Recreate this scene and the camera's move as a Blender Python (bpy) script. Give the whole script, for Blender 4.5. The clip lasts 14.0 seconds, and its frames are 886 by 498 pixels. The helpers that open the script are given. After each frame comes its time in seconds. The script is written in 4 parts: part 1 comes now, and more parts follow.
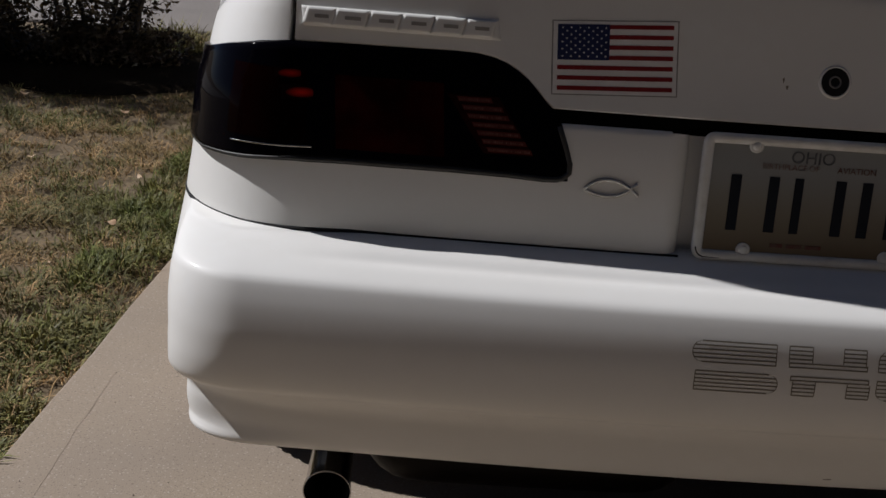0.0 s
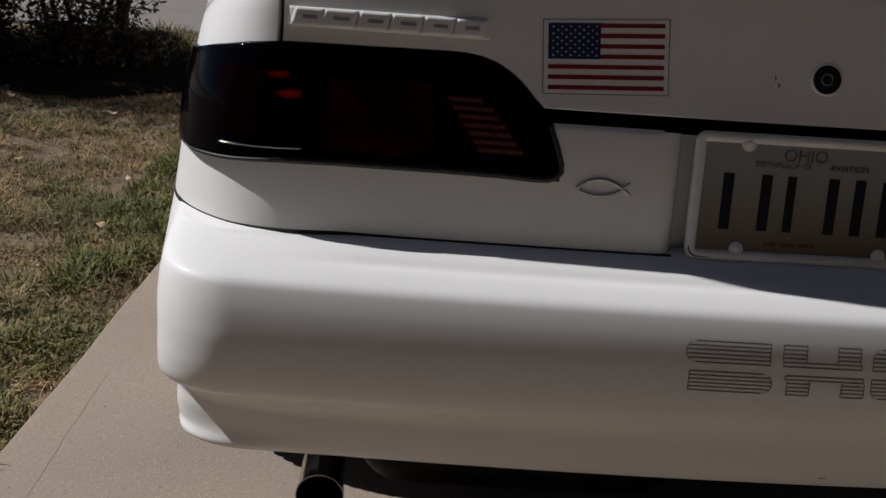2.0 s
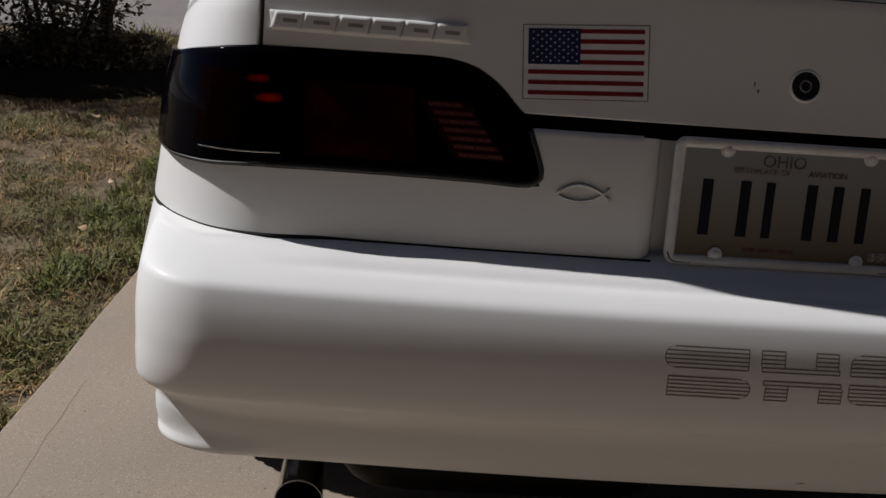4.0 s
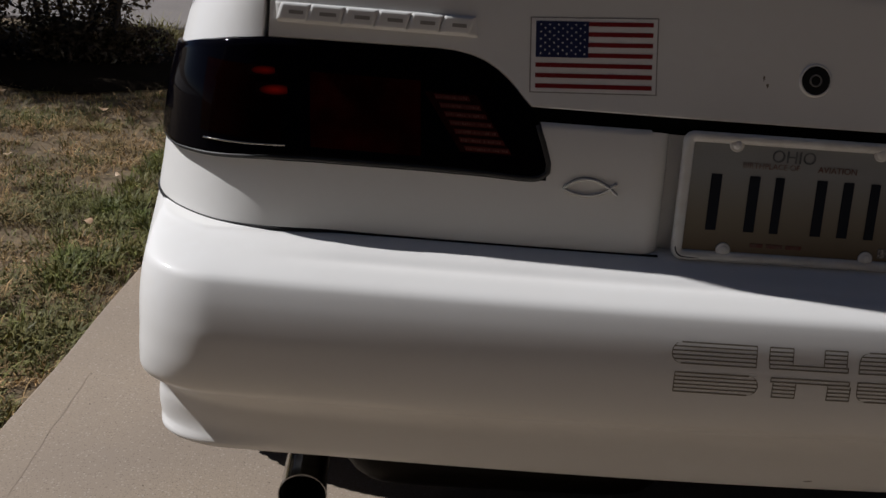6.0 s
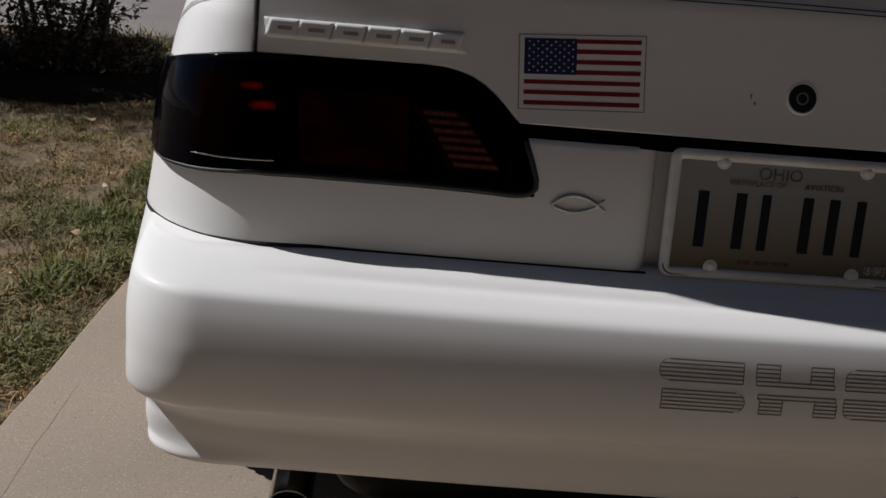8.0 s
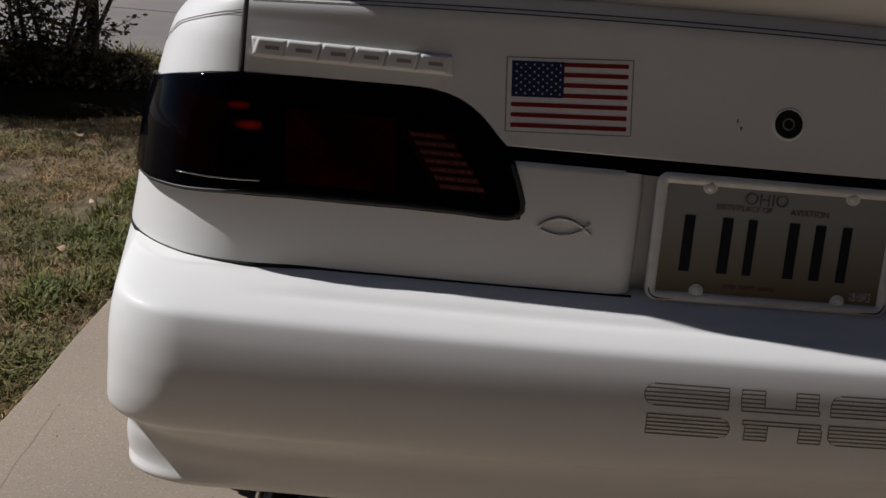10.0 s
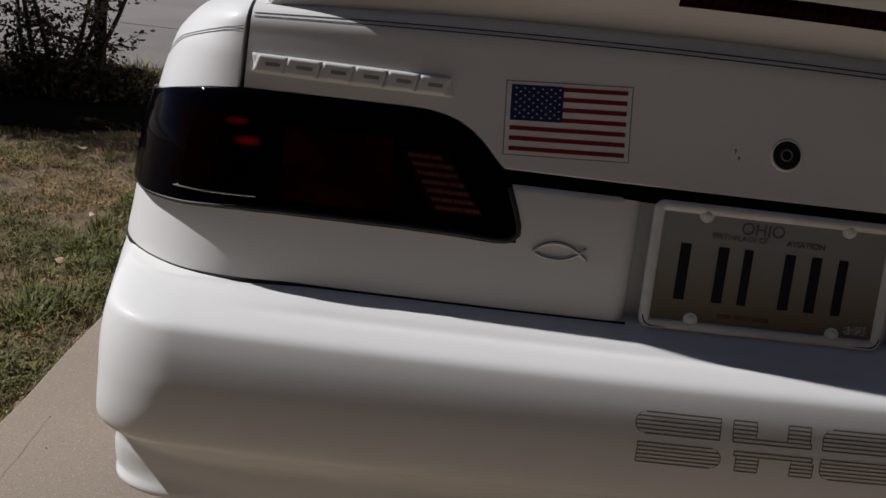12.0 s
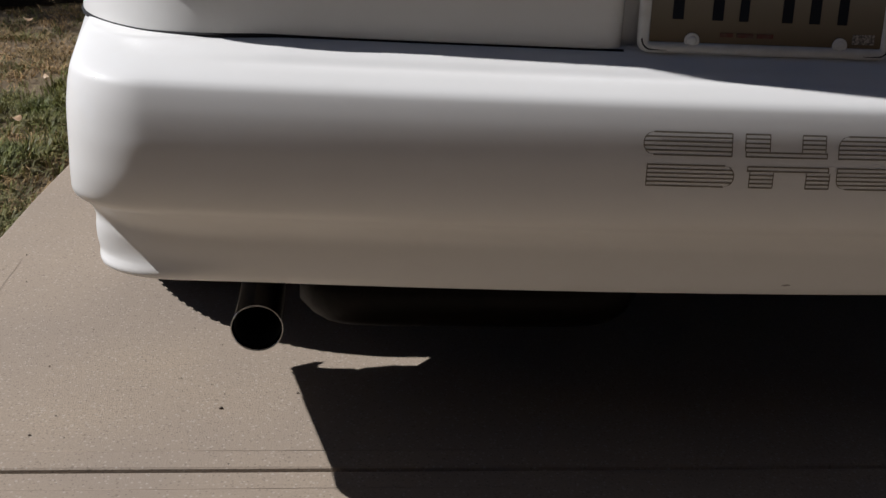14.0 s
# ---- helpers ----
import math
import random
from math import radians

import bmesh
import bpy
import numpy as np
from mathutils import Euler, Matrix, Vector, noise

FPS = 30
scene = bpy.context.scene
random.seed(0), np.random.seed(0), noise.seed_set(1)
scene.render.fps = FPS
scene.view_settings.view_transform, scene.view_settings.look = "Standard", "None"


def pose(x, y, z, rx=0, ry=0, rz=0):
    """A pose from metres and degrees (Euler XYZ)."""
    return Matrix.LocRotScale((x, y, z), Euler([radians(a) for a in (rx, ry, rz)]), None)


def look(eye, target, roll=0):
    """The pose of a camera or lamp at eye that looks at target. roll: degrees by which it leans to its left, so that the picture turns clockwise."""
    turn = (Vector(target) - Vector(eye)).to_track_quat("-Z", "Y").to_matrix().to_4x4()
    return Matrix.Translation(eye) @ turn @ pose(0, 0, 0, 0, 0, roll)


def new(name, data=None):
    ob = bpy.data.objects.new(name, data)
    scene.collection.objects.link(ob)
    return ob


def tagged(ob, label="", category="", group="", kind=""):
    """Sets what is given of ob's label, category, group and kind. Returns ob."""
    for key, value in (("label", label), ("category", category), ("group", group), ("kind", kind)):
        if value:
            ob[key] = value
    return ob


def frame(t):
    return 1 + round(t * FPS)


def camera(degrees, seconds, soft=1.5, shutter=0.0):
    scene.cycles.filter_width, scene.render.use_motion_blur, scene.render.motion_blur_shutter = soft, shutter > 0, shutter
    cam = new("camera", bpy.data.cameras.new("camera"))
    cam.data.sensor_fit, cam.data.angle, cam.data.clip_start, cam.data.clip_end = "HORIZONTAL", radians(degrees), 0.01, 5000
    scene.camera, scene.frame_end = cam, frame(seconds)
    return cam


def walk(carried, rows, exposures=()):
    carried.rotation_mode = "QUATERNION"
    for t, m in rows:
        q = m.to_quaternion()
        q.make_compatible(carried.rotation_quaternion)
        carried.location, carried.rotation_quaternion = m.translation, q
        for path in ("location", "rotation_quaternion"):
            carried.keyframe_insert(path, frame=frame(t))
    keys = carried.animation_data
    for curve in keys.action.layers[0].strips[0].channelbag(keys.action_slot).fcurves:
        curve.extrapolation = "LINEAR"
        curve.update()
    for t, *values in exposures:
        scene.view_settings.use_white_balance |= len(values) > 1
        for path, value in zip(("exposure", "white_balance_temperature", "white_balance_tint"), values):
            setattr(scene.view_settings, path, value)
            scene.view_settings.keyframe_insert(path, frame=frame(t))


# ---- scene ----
cam = camera(46.0, 14.0, 1.5)
PATH = [
    (0, (-0.504, -1.113, 0.982), (-0.438, 0.766, 0.3), 4.4),
    (0.5, (-0.507, -1.11, 0.982), (-0.441, 0.767, 0.294), 4.3),
    (1, (-0.508, -1.105, 0.978), (-0.438, 0.769, 0.283), 4.1),
    (1.5, (-0.506, -1.102, 0.982), (-0.436, 0.771, 0.283), 3.9),
    (2, (-0.505, -1.102, 0.983), (-0.421, 0.775, 0.298), 4.1),
    (2.5, (-0.501, -1.099, 0.986), (-0.41, 0.779, 0.304), 4.0),
    (3, (-0.5, -1.101, 0.983), (-0.4, 0.777, 0.304), 4.2),
    (5.5, (-0.492, -1.098, 0.984), (-0.386, 0.782, 0.31), 4.8),
    (6, (-0.495, -1.094, 0.979), (-0.398, 0.783, 0.295), 4.7),
    (6.5, (-0.492, -1.091, 0.98), (-0.377, 0.783, 0.292), 5.2),
    (7, (-0.49, -1.089, 0.978), (-0.392, 0.782, 0.279), 4.7),
    (7.5, (-0.49, -1.088, 0.983), (-0.373, 0.789, 0.302), 5.3),
    (8, (-0.495, -1.091, 0.986), (-0.377, 0.792, 0.321), 5.1),
    (8.2, (-0.494, -1.092, 0.988), (-0.374, 0.795, 0.338), 5.3),
    (10.3, (-0.49, -1.085, 0.99), (-0.348, 0.808, 0.36), 6.0),
    (10.5, (-0.488, -1.085, 0.991), (-0.343, 0.806, 0.357), 6.2),
    (11, (-0.489, -1.086, 0.99), (-0.339, 0.804, 0.355), 6.2),
    (11.3, (-0.485, -1.087, 0.988), (-0.328, 0.798, 0.346), 6.1),
    (11.5, (-0.483, -1.087, 0.987), (-0.335, 0.797, 0.331), 6.0),
    (11.7, (-0.483, -1.086, 0.987), (-0.356, 0.816, 0.365), 6.6),
    (11.8, (-0.483, -1.085, 0.986), (-0.342, 0.823, 0.399), 6.8),
    (11.9, (-0.483, -1.085, 0.986), (-0.336, 0.826, 0.413), 7.1),
    (12, (-0.483, -1.084, 0.986), (-0.353, 0.824, 0.399), 7.4),
    (12.1, (-0.483, -1.087, 0.972), (-0.345, 0.811, 0.382), 8.0),
    (12.2, (-0.484, -1.089, 0.958), (-0.355, 0.797, 0.299), 8.6),
    (12.3, (-0.484, -1.091, 0.944), (-0.336, 0.784, 0.251), 8.1),
    (12.4, (-0.485, -1.094, 0.93), (-0.333, 0.77, 0.212), 7.9),
    (12.5, (-0.485, -1.096, 0.916), (-0.334, 0.757, 0.178), 7.4),
    (12.6, (-0.486, -1.098, 0.906), (-0.331, 0.751, 0.142), 7.4),
    (12.7, (-0.487, -1.1, 0.896), (-0.327, 0.745, 0.12), 7.5),
    (12.8, (-0.489, -1.103, 0.885), (-0.332, 0.738, 0.081), 7.0),
    (12.9, (-0.49, -1.105, 0.875), (-0.331, 0.732, 0.088), 6.9),
    (13, (-0.491, -1.107, 0.865), (-0.34, 0.726, 0.078), 6.1),
    (13.1, (-0.493, -1.105, 0.854), (-0.343, 0.725, 0.048), 5.4),
    (13.2, (-0.495, -1.102, 0.843), (-0.328, 0.725, 0.021), 6.1),
    (13.3, (-0.496, -1.1, 0.831), (-0.32, 0.724, -0.017), 5.6),
    (13.4, (-0.498, -1.097, 0.82), (-0.304, 0.724, -0.026), 6.1),
    (13.5, (-0.5, -1.095, 0.809), (-0.311, 0.723, -0.003), 5.4),
    (13.6, (-0.499, -1.091, 0.807), (-0.27, 0.73, 0.057), 5.7),
    (13.7, (-0.498, -1.087, 0.805), (-0.266, 0.736, 0.06), 4.8),
    (13.8, (-0.496, -1.084, 0.802), (-0.266, 0.743, 0.052), 5.0),
    (13.9, (-0.495, -1.08, 0.8), (-0.279, 0.749, 0.034), 3.7),
    (14, (-0.494, -1.076, 0.798), (-0.294, 0.756, 0.023), 3.3),
]
walk(cam, [(t, look(eye, target, roll)) for t, eye, target, roll in PATH], [(0, -0.22, 6100, 12), (11.5, -0.20, 6100, 12), (12.0, -0.26, 6100, 12), (12.5, -0.24, 6100, 12), (13.4, -0.14, 6100, 12), (14, 0.04, 6050, 12)])

# ---- light: clear sky, high sun over the car's left side ----
SUN_WAY = Vector((1.05, -0.31, -1.0))
world = bpy.data.worlds.new("sky")
scene.world = world
world.use_nodes = True
wn = world.node_tree.nodes
sky = wn.new("ShaderNodeTexSky")
sky.sky_type, sky.sun_disc, sky.air_density, sky.dust_density = "NISHITA", False, 0.35, 0.3
sky.sun_elevation = math.atan2(1.0, math.hypot(SUN_WAY.x, SUN_WAY.y))
sky.sun_rotation = math.atan2(-SUN_WAY.x, -SUN_WAY.y)
world.node_tree.links.new(sky.outputs[0], wn["Background"].inputs[0])
wn["Background"].inputs[1].default_value = 0.05
sun = new("sun", bpy.data.lights.new("sun", "SUN"))
sun.data.energy, sun.data.angle, sun.data.color = 5.0, radians(0.5), (1.0, 0.965, 0.92)
sun.matrix_world = look(-10 * SUN_WAY, (0, 0, 0))


# ---- materials ----
def material(name, color, rough=0.5, metal=0.0, second=None, scale=40.0, spread=0.5, bump=0.0, bump_scale=200.0, coat=0.0,
             third=None, third_scale=3.0, by_piece=0.0, detail=6.0, gloss=0.5):
    """A surface with two scales of colour variation and a fine relief, in object space."""
    m = bpy.data.materials.new(name)
    m.use_nodes = True
    n, l = m.node_tree.nodes, m.node_tree.links
    b = n["Principled BSDF"]
    b.inputs["Roughness"].default_value, b.inputs["Metallic"].default_value = rough, metal
    b.inputs["Coat Weight"].default_value, b.inputs["Coat Roughness"].default_value = coat, 0.06
    b.inputs["Base Color"].default_value = (*color, 1)
    b.inputs["Specular IOR Level"].default_value = gloss
    geo = n.new("ShaderNodeNewGeometry")
    where = geo.outputs["Position"]
    last = None
    for other, size, wide in ((second, scale, spread), (third, third_scale, 0.35)):
        if other is None:
            continue
        tex = n.new("ShaderNodeTexNoise")
        tex.inputs["Scale"].default_value, tex.inputs["Detail"].default_value = size, detail
        l.new(where, tex.inputs["Vector"])
        ramp = n.new("ShaderNodeMapRange")
        ramp.inputs["From Min"].default_value, ramp.inputs["From Max"].default_value = 0.5 - wide / 2, 0.5 + wide / 2
        l.new(tex.outputs["Fac"], ramp.inputs["Value"])
        mix = n.new("ShaderNodeMix")
        mix.data_type = "RGBA"
        l.new(ramp.outputs["Result"], mix.inputs["Factor"])
        if last is None:
            mix.inputs[6].default_value = (*color, 1)
        else:
            l.new(last, mix.inputs[6])
        mix.inputs[7].default_value = (*other, 1)
        last = mix.outputs[2]
    if by_piece:
        hue = n.new("ShaderNodeHueSaturation")
        if last is None:
            hue.inputs["Color"].default_value = (*color, 1)
        else:
            l.new(last, hue.inputs["Color"])
        vary = n.new("ShaderNodeMapRange")
        vary.inputs["To Min"].default_value, vary.inputs["To Max"].default_value = 1 - by_piece, 1 + by_piece
        l.new(geo.outputs["Random Per Island"], vary.inputs["Value"])
        l.new(vary.outputs["Result"], hue.inputs["Value"])
        last = hue.outputs["Color"]
    if last is not None:
        l.new(last, b.inputs["Base Color"])
    if bump:
        tex = n.new("ShaderNodeTexNoise")
        tex.inputs["Scale"].default_value, tex.inputs["Detail"].default_value = bump_scale, 8.0
        l.new(where, tex.inputs["Vector"])
        bmp = n.new("ShaderNodeBump")
        bmp.inputs["Strength"].default_value, bmp.inputs["Distance"].default_value = 1.0, bump
        l.new(tex.outputs["Fac"], bmp.inputs["Height"])
        l.new(bmp.outputs["Normal"], b.inputs["Normal"])
    return m


PAINT = material("white_paint", (0.80, 0.79, 0.76), 0.5, second=(0.76, 0.745, 0.71), scale=9.0, spread=0.4, bump=0.00002, bump_scale=900, coat=0.30,
                 third=(0.78, 0.765, 0.73), third_scale=60, gloss=0.25)


def concrete():
    """Fine worn concrete: cloudy stains, sand grain, pale and dark aggregate specks."""
    m = material("concrete", (0.372, 0.300, 0.226), 0.92, second=(0.272, 0.218, 0.162), scale=260.0, spread=0.40, bump=0.0009, bump_scale=380,
                 third=(0.285, 0.232, 0.182), third_scale=3.2, gloss=0.25)
    n, l = m.node_tree.nodes, m.node_tree.links
    b = n["Principled BSDF"]
    base = b.inputs["Base Color"].links[0].from_socket
    pos = n.new("ShaderNodeNewGeometry").outputs["Position"]
    for size, cut, tint in ((150.0, 0.15, (0.12, 0.095, 0.07)), (120.0, 0.14, (0.50, 0.45, 0.39)), (26.0, 0.045, (0.11, 0.085, 0.06))):
        cell = n.new("ShaderNodeTexVoronoi")
        cell.inputs["Scale"].default_value = size
        l.new(pos, cell.inputs["Vector"])
        near = n.new("ShaderNodeMapRange")
        near.inputs["From Min"].default_value, near.inputs["From Max"].default_value = cut, cut * 1.9
        near.inputs["To Min"].default_value, near.inputs["To Max"].default_value = 0.38, 0.0
        l.new(cell.outputs["Distance"], near.inputs["Value"])
        mix = n.new("ShaderNodeMix")
        mix.data_type = "RGBA"
        l.new(near.outputs["Result"], mix.inputs["Factor"])
        l.new(base, mix.inputs[6])
        mix.inputs[7].default_value = (*tint, 1)
        base = mix.outputs[2]
    l.new(base, b.inputs["Base Color"])
    return m


PAINT.node_tree.nodes["Principled BSDF"].inputs["Coat Roughness"].default_value = 0.10
CONCRETE = concrete()
SOIL = material("dry_soil", (0.145, 0.10, 0.056), 0.95, second=(0.06, 0.045, 0.025), scale=45.0, spread=0.4, bump=0.01, bump_scale=40,
                third=(0.18, 0.128, 0.07), third_scale=1.8)
STRAW = material("straw_blades", (0.36, 0.235, 0.105), 0.8, second=(0.17, 0.115, 0.038), scale=4.5, spread=0.25, by_piece=0.65)
GREEN = material("green_blades", (0.155, 0.155, 0.032), 0.7, second=(0.155, 0.135, 0.055), scale=6.0, by_piece=0.5)
DEEP_GREEN = material("deep_green_blades", (0.10, 0.135, 0.022), 0.6, second=(0.18, 0.15, 0.04), scale=7.0, by_piece=0.5)
LEAF = material("shrub_leaf", (0.058, 0.050, 0.027), 0.27, second=(0.070, 0.042, 0.030), scale=7.0, by_piece=0.7, gloss=0.5)
ln, ll = LEAF.node_tree.nodes, LEAF.node_tree.links
thin = ln.new("ShaderNodeBsdfTranslucent")
thin.inputs["Color"].default_value = (0.16, 0.11, 0.05, 1)
both = ln.new("ShaderNodeMixShader")
both.inputs[0].default_value = 0.30
ll.new(ln["Principled BSDF"].outputs[0], both.inputs[1])
ll.new(thin.outputs[0], both.inputs[2])
ll.new(both.outputs[0], ln["Material Output"].inputs["Surface"])
TWIG = material("bark", (0.06, 0.045, 0.032), 0.9, second=(0.03, 0.022, 0.016), scale=60, bump=0.002, bump_scale=120)
POST_WOOD = material("dark_post_wood", (0.022, 0.017, 0.013), 0.9, second=(0.010, 0.008, 0.006), scale=30, bump=0.002, bump_scale=90, gloss=0.1)
WEED = material("weed_blades", (0.19, 0.19, 0.03), 0.7, second=(0.17, 0.12, 0.05), scale=8.0, by_piece=0.4)
ASPHALT = material("worn_asphalt", (0.23, 0.205, 0.185), 0.9, second=(0.17, 0.15, 0.135), scale=70, spread=0.5, bump=0.002, bump_scale=150,
                   third=(0.27, 0.24, 0.215), third_scale=0.8)
SMOKED = material("smoked_lens", (0.0012, 0.0010, 0.0022), 0.04, gloss=0.07)
RUBBER = material("rubber_trim", (0.018, 0.017, 0.016), 0.55, second=(0.035, 0.033, 0.03), scale=60)
# one lens red in two tones: darkened where sunlit, lifted where shaded
RED_LENS = material("red_lens", (0.0045, 0.0006, 0.0005), 0.05, second=(0.0015, 0.0003, 0.0003), scale=22, spread=0.5, gloss=0.07)
RED_LIFTED = material("brightened_red_lens", (0.030, 0.0018, 0.0014), 0.06, second=(0.004, 0.0004, 0.0004), scale=26, spread=0.5, gloss=0.07)


def glint_paint():
    """A painted red light spot that fades into the dark lens towards its rim."""
    m = material("red_glint", (0.32, 0.006, 0.003), 0.3, gloss=0.2)
    n, l = m.node_tree.nodes, m.node_tree.links
    co = n.new("ShaderNodeTexCoord")
    mid = n.new("ShaderNodeVectorMath")
    mid.operation = "DISTANCE"
    mid.inputs[1].default_value = (0.62, 0.5, 0.5)
    l.new(co.outputs["Generated"], mid.inputs[0])
    fade = n.new("ShaderNodeValToRGB")
    e = fade.color_ramp.elements
    e[0].position, e[0].color = 0.05, (0.34, 0.010, 0.004, 1)
    e[1].position, e[1].color = 0.50, (0.004, 0.0005, 0.0005, 1)
    l.new(mid.outputs["Value"], fade.inputs[0])
    l.new(fade.outputs[0], n["Principled BSDF"].inputs["Base Color"])
    return m


RED_BRIGHT = glint_paint()
RED_BACK = material("dim_red_lens", (0.022, 0.0045, 0.004), 0.1, second=(0.012, 0.002, 0.002), scale=120, spread=0.4, gloss=0.07)
PINK_LENS = material("clear_red_prism", (0.095, 0.026, 0.022), 0.25, second=(0.085, 0.020, 0.017), scale=300, spread=0.3, gloss=0.2)
PINK_DOT = material("prism_point", (0.19, 0.085, 0.073), 0.25, second=(0.10, 0.038, 0.032), scale=260, spread=0.3, by_piece=0.3, gloss=0.2)
BLACK = material("black_shadow_gap", (0.004, 0.004, 0.004), 0.9)
LINE_GREY = material("shadow_line_paint", (0.36, 0.34, 0.31), 0.6, second=(0.28, 0.26, 0.235), scale=60)
JOINT_LINE = material("concrete_hairline", (0.25, 0.20, 0.15), 0.95, second=(0.36, 0.29, 0.22), scale=12, spread=0.25)
# dark tone for chips, the road crack and shade drawn as lines
GROOVE = material("dark_mark", (0.19, 0.165, 0.12), 0.8, second=(0.24, 0.21, 0.16), scale=120)
for lens in (SMOKED, RED_LENS, RED_LIFTED, RED_BRIGHT, PINK_LENS):
    lens.node_tree.nodes["Principled BSDF"].inputs["IOR"].default_value = 1.115
    lens.node_tree.nodes["Principled BSDF"].inputs["Specular IOR Level"].default_value = 0.5
CHROME = material("chrome", (0.55, 0.54, 0.52), 0.16, 1.0, second=(0.40, 0.38, 0.35), scale=50)
STEEL = material("dull_steel", (0.22, 0.21, 0.20), 0.4, 0.6, second=(0.12, 0.11, 0.10), scale=300)
EMBLEM = material("pale_chrome_plastic", (0.62, 0.61, 0.57), 0.25, 0.35)
TYRE = material("tyre_rubber", (0.016, 0.015, 0.014), 0.85, second=(0.03, 0.027, 0.024), scale=30, bump=0.0008, bump_scale=300)
ALLOY = material("alloy_wheel", (0.5, 0.5, 0.5), 0.35, 0.8, second=(0.35, 0.33, 0.3), scale=20)
MUFFLER = material("near_black_steel", (0.006, 0.0035, 0.002), 0.5, second=(0.0025, 0.002, 0.0015), scale=16, spread=0.5, bump=0.001, bump_scale=60, gloss=0.12)
UNDER = material("underbody_coating", (0.012, 0.011, 0.010), 0.9, second=(0.02, 0.017, 0.014), scale=15)
GLASS = material("tinted_glass", (0.012, 0.014, 0.014), 0.05, coat=0.5)
VINYL_WHITE = material("decal_white", (0.84, 0.82, 0.80), 0.4, second=(0.76, 0.74, 0.72), scale=60)
VINYL_RED = material("decal_red", (0.24, 0.012, 0.014), 0.4, second=(0.20, 0.012, 0.012), scale=80)
VINYL_BLUE = material("decal_blue", (0.016, 0.024, 0.095), 0.4, second=(0.012, 0.018, 0.07), scale=80)
PIN_GREY = material("pinstripe_grey", (0.05, 0.047, 0.042), 0.5)
INK = material("plate_ink", (0.010, 0.012, 0.018), 0.6, gloss=0.15)
INK_RED = material("plate_red_ink", (0.12, 0.022, 0.016), 0.5, second=(0.12, 0.08, 0.06), scale=90, spread=0.4)
INK_FADED = material("faded_plate_ink", (0.075, 0.08, 0.09), 0.6, second=(0.17, 0.17, 0.17), scale=70, spread=0.4, gloss=0.15)
INK_PALE = material("bleached_red_ink", (0.20, 0.115, 0.10), 0.6, second=(0.25, 0.22, 0.20), scale=110, spread=0.3, gloss=0.15)
FRAME = material("plate_frame", (0.80, 0.79, 0.76), 0.4, 0.1, second=(0.62, 0.60, 0.55), scale=40)
STICKER = material("plate_sticker", (0.10, 0.09, 0.08), 0.5, second=(0.4, 0.37, 0.33), scale=400, spread=0.2)
# colour of the unseen light-blocking wall and soffit
BLOCKER = material("blocker_brown", (0.085, 0.072, 0.06), 0.8, second=(0.065, 0.055, 0.047), scale=12, bump=0.002, bump_scale=30)
# near-black ground colour standing in for the shade under the shrubs
SHADE_DARK = material("shrub_shade", (0.008, 0.006, 0.004), 0.95, second=(0.015, 0.011, 0.007), scale=45, spread=0.4, bump=0.01, bump_scale=60, gloss=0.03)
STONE = material("pebble", (0.30, 0.24, 0.18), 0.8, second=(0.10, 0.08, 0.06), scale=90)
DRY_LEAF = material("dry_leaf", (0.34, 0.19, 0.10), 0.6, second=(0.46, 0.35, 0.23), scale=9.0, by_piece=0.4)


def plate_paint():
    m = material("plate_face", (0.2, 0.2, 0.2), 0.5, second=(0.17, 0.17, 0.17), scale=30, gloss=0.3)
    n, l = m.node_tree.nodes, m.node_tree.links
    co = n.new("ShaderNodeTexCoord")
    sep = n.new("ShaderNodeSeparateXYZ")
    l.new(co.outputs["Generated"], sep.inputs[0])
    ramp = n.new("ShaderNodeValToRGB")
    e = ramp.color_ramp.elements
    e[0].position, e[0].color = 0.0, (0.125, 0.085, 0.042, 1)
    e[1].position, e[1].color = 0.75, (0.28, 0.285, 0.28, 1)
    mid = e.new(0.38)
    mid.color = (0.215, 0.19, 0.145, 1)
    l.new(sep.outputs["Z"], ramp.inputs[0])
    l.new(ramp.outputs[0], n["Principled BSDF"].inputs["Base Color"])
    return m


PLATE = plate_paint()


# ---- building helpers ----
def part(name, bm, mat, parent=None, label="", flat=False):
    """Links a bmesh as one mesh object, under a thing or a part."""
    bmesh.ops.recalc_face_normals(bm, faces=bm.faces)
    me = bpy.data.meshes.new(name)
    bm.to_mesh(me)
    bm.free()
    if not flat:
        me.polygons.foreach_set("use_smooth", [True] * len(me.polygons))
    me.materials.append(mat)
    ob = new(name, me)
    if parent:
        ob.parent = parent
    if label:
        ob["label"] = label
    return ob


def from_lists(name, verts, faces, mat, smooth=False):
    me = bpy.data.meshes.new(name)
    me.from_pydata(verts, [], faces)
    if smooth:
        me.polygons.foreach_set("use_smooth", [True] * len(me.polygons))
    me.materials.append(mat)
    return new(name, me)


def box(x0, x1, y0, y1, z0, z1, bevel=0.0, seg=2):
    bm = bmesh.new()
    bmesh.ops.create_cube(bm, size=1, matrix=Matrix.LocRotScale(((x0 + x1) / 2, (y0 + y1) / 2, (z0 + z1) / 2), None, (x1 - x0, y1 - y0, z1 - z0)))
    if bevel:
        bmesh.ops.bevel(bm, geom=bm.edges[:], offset=bevel, segments=seg, affect="EDGES", profile=0.5)
    return bm


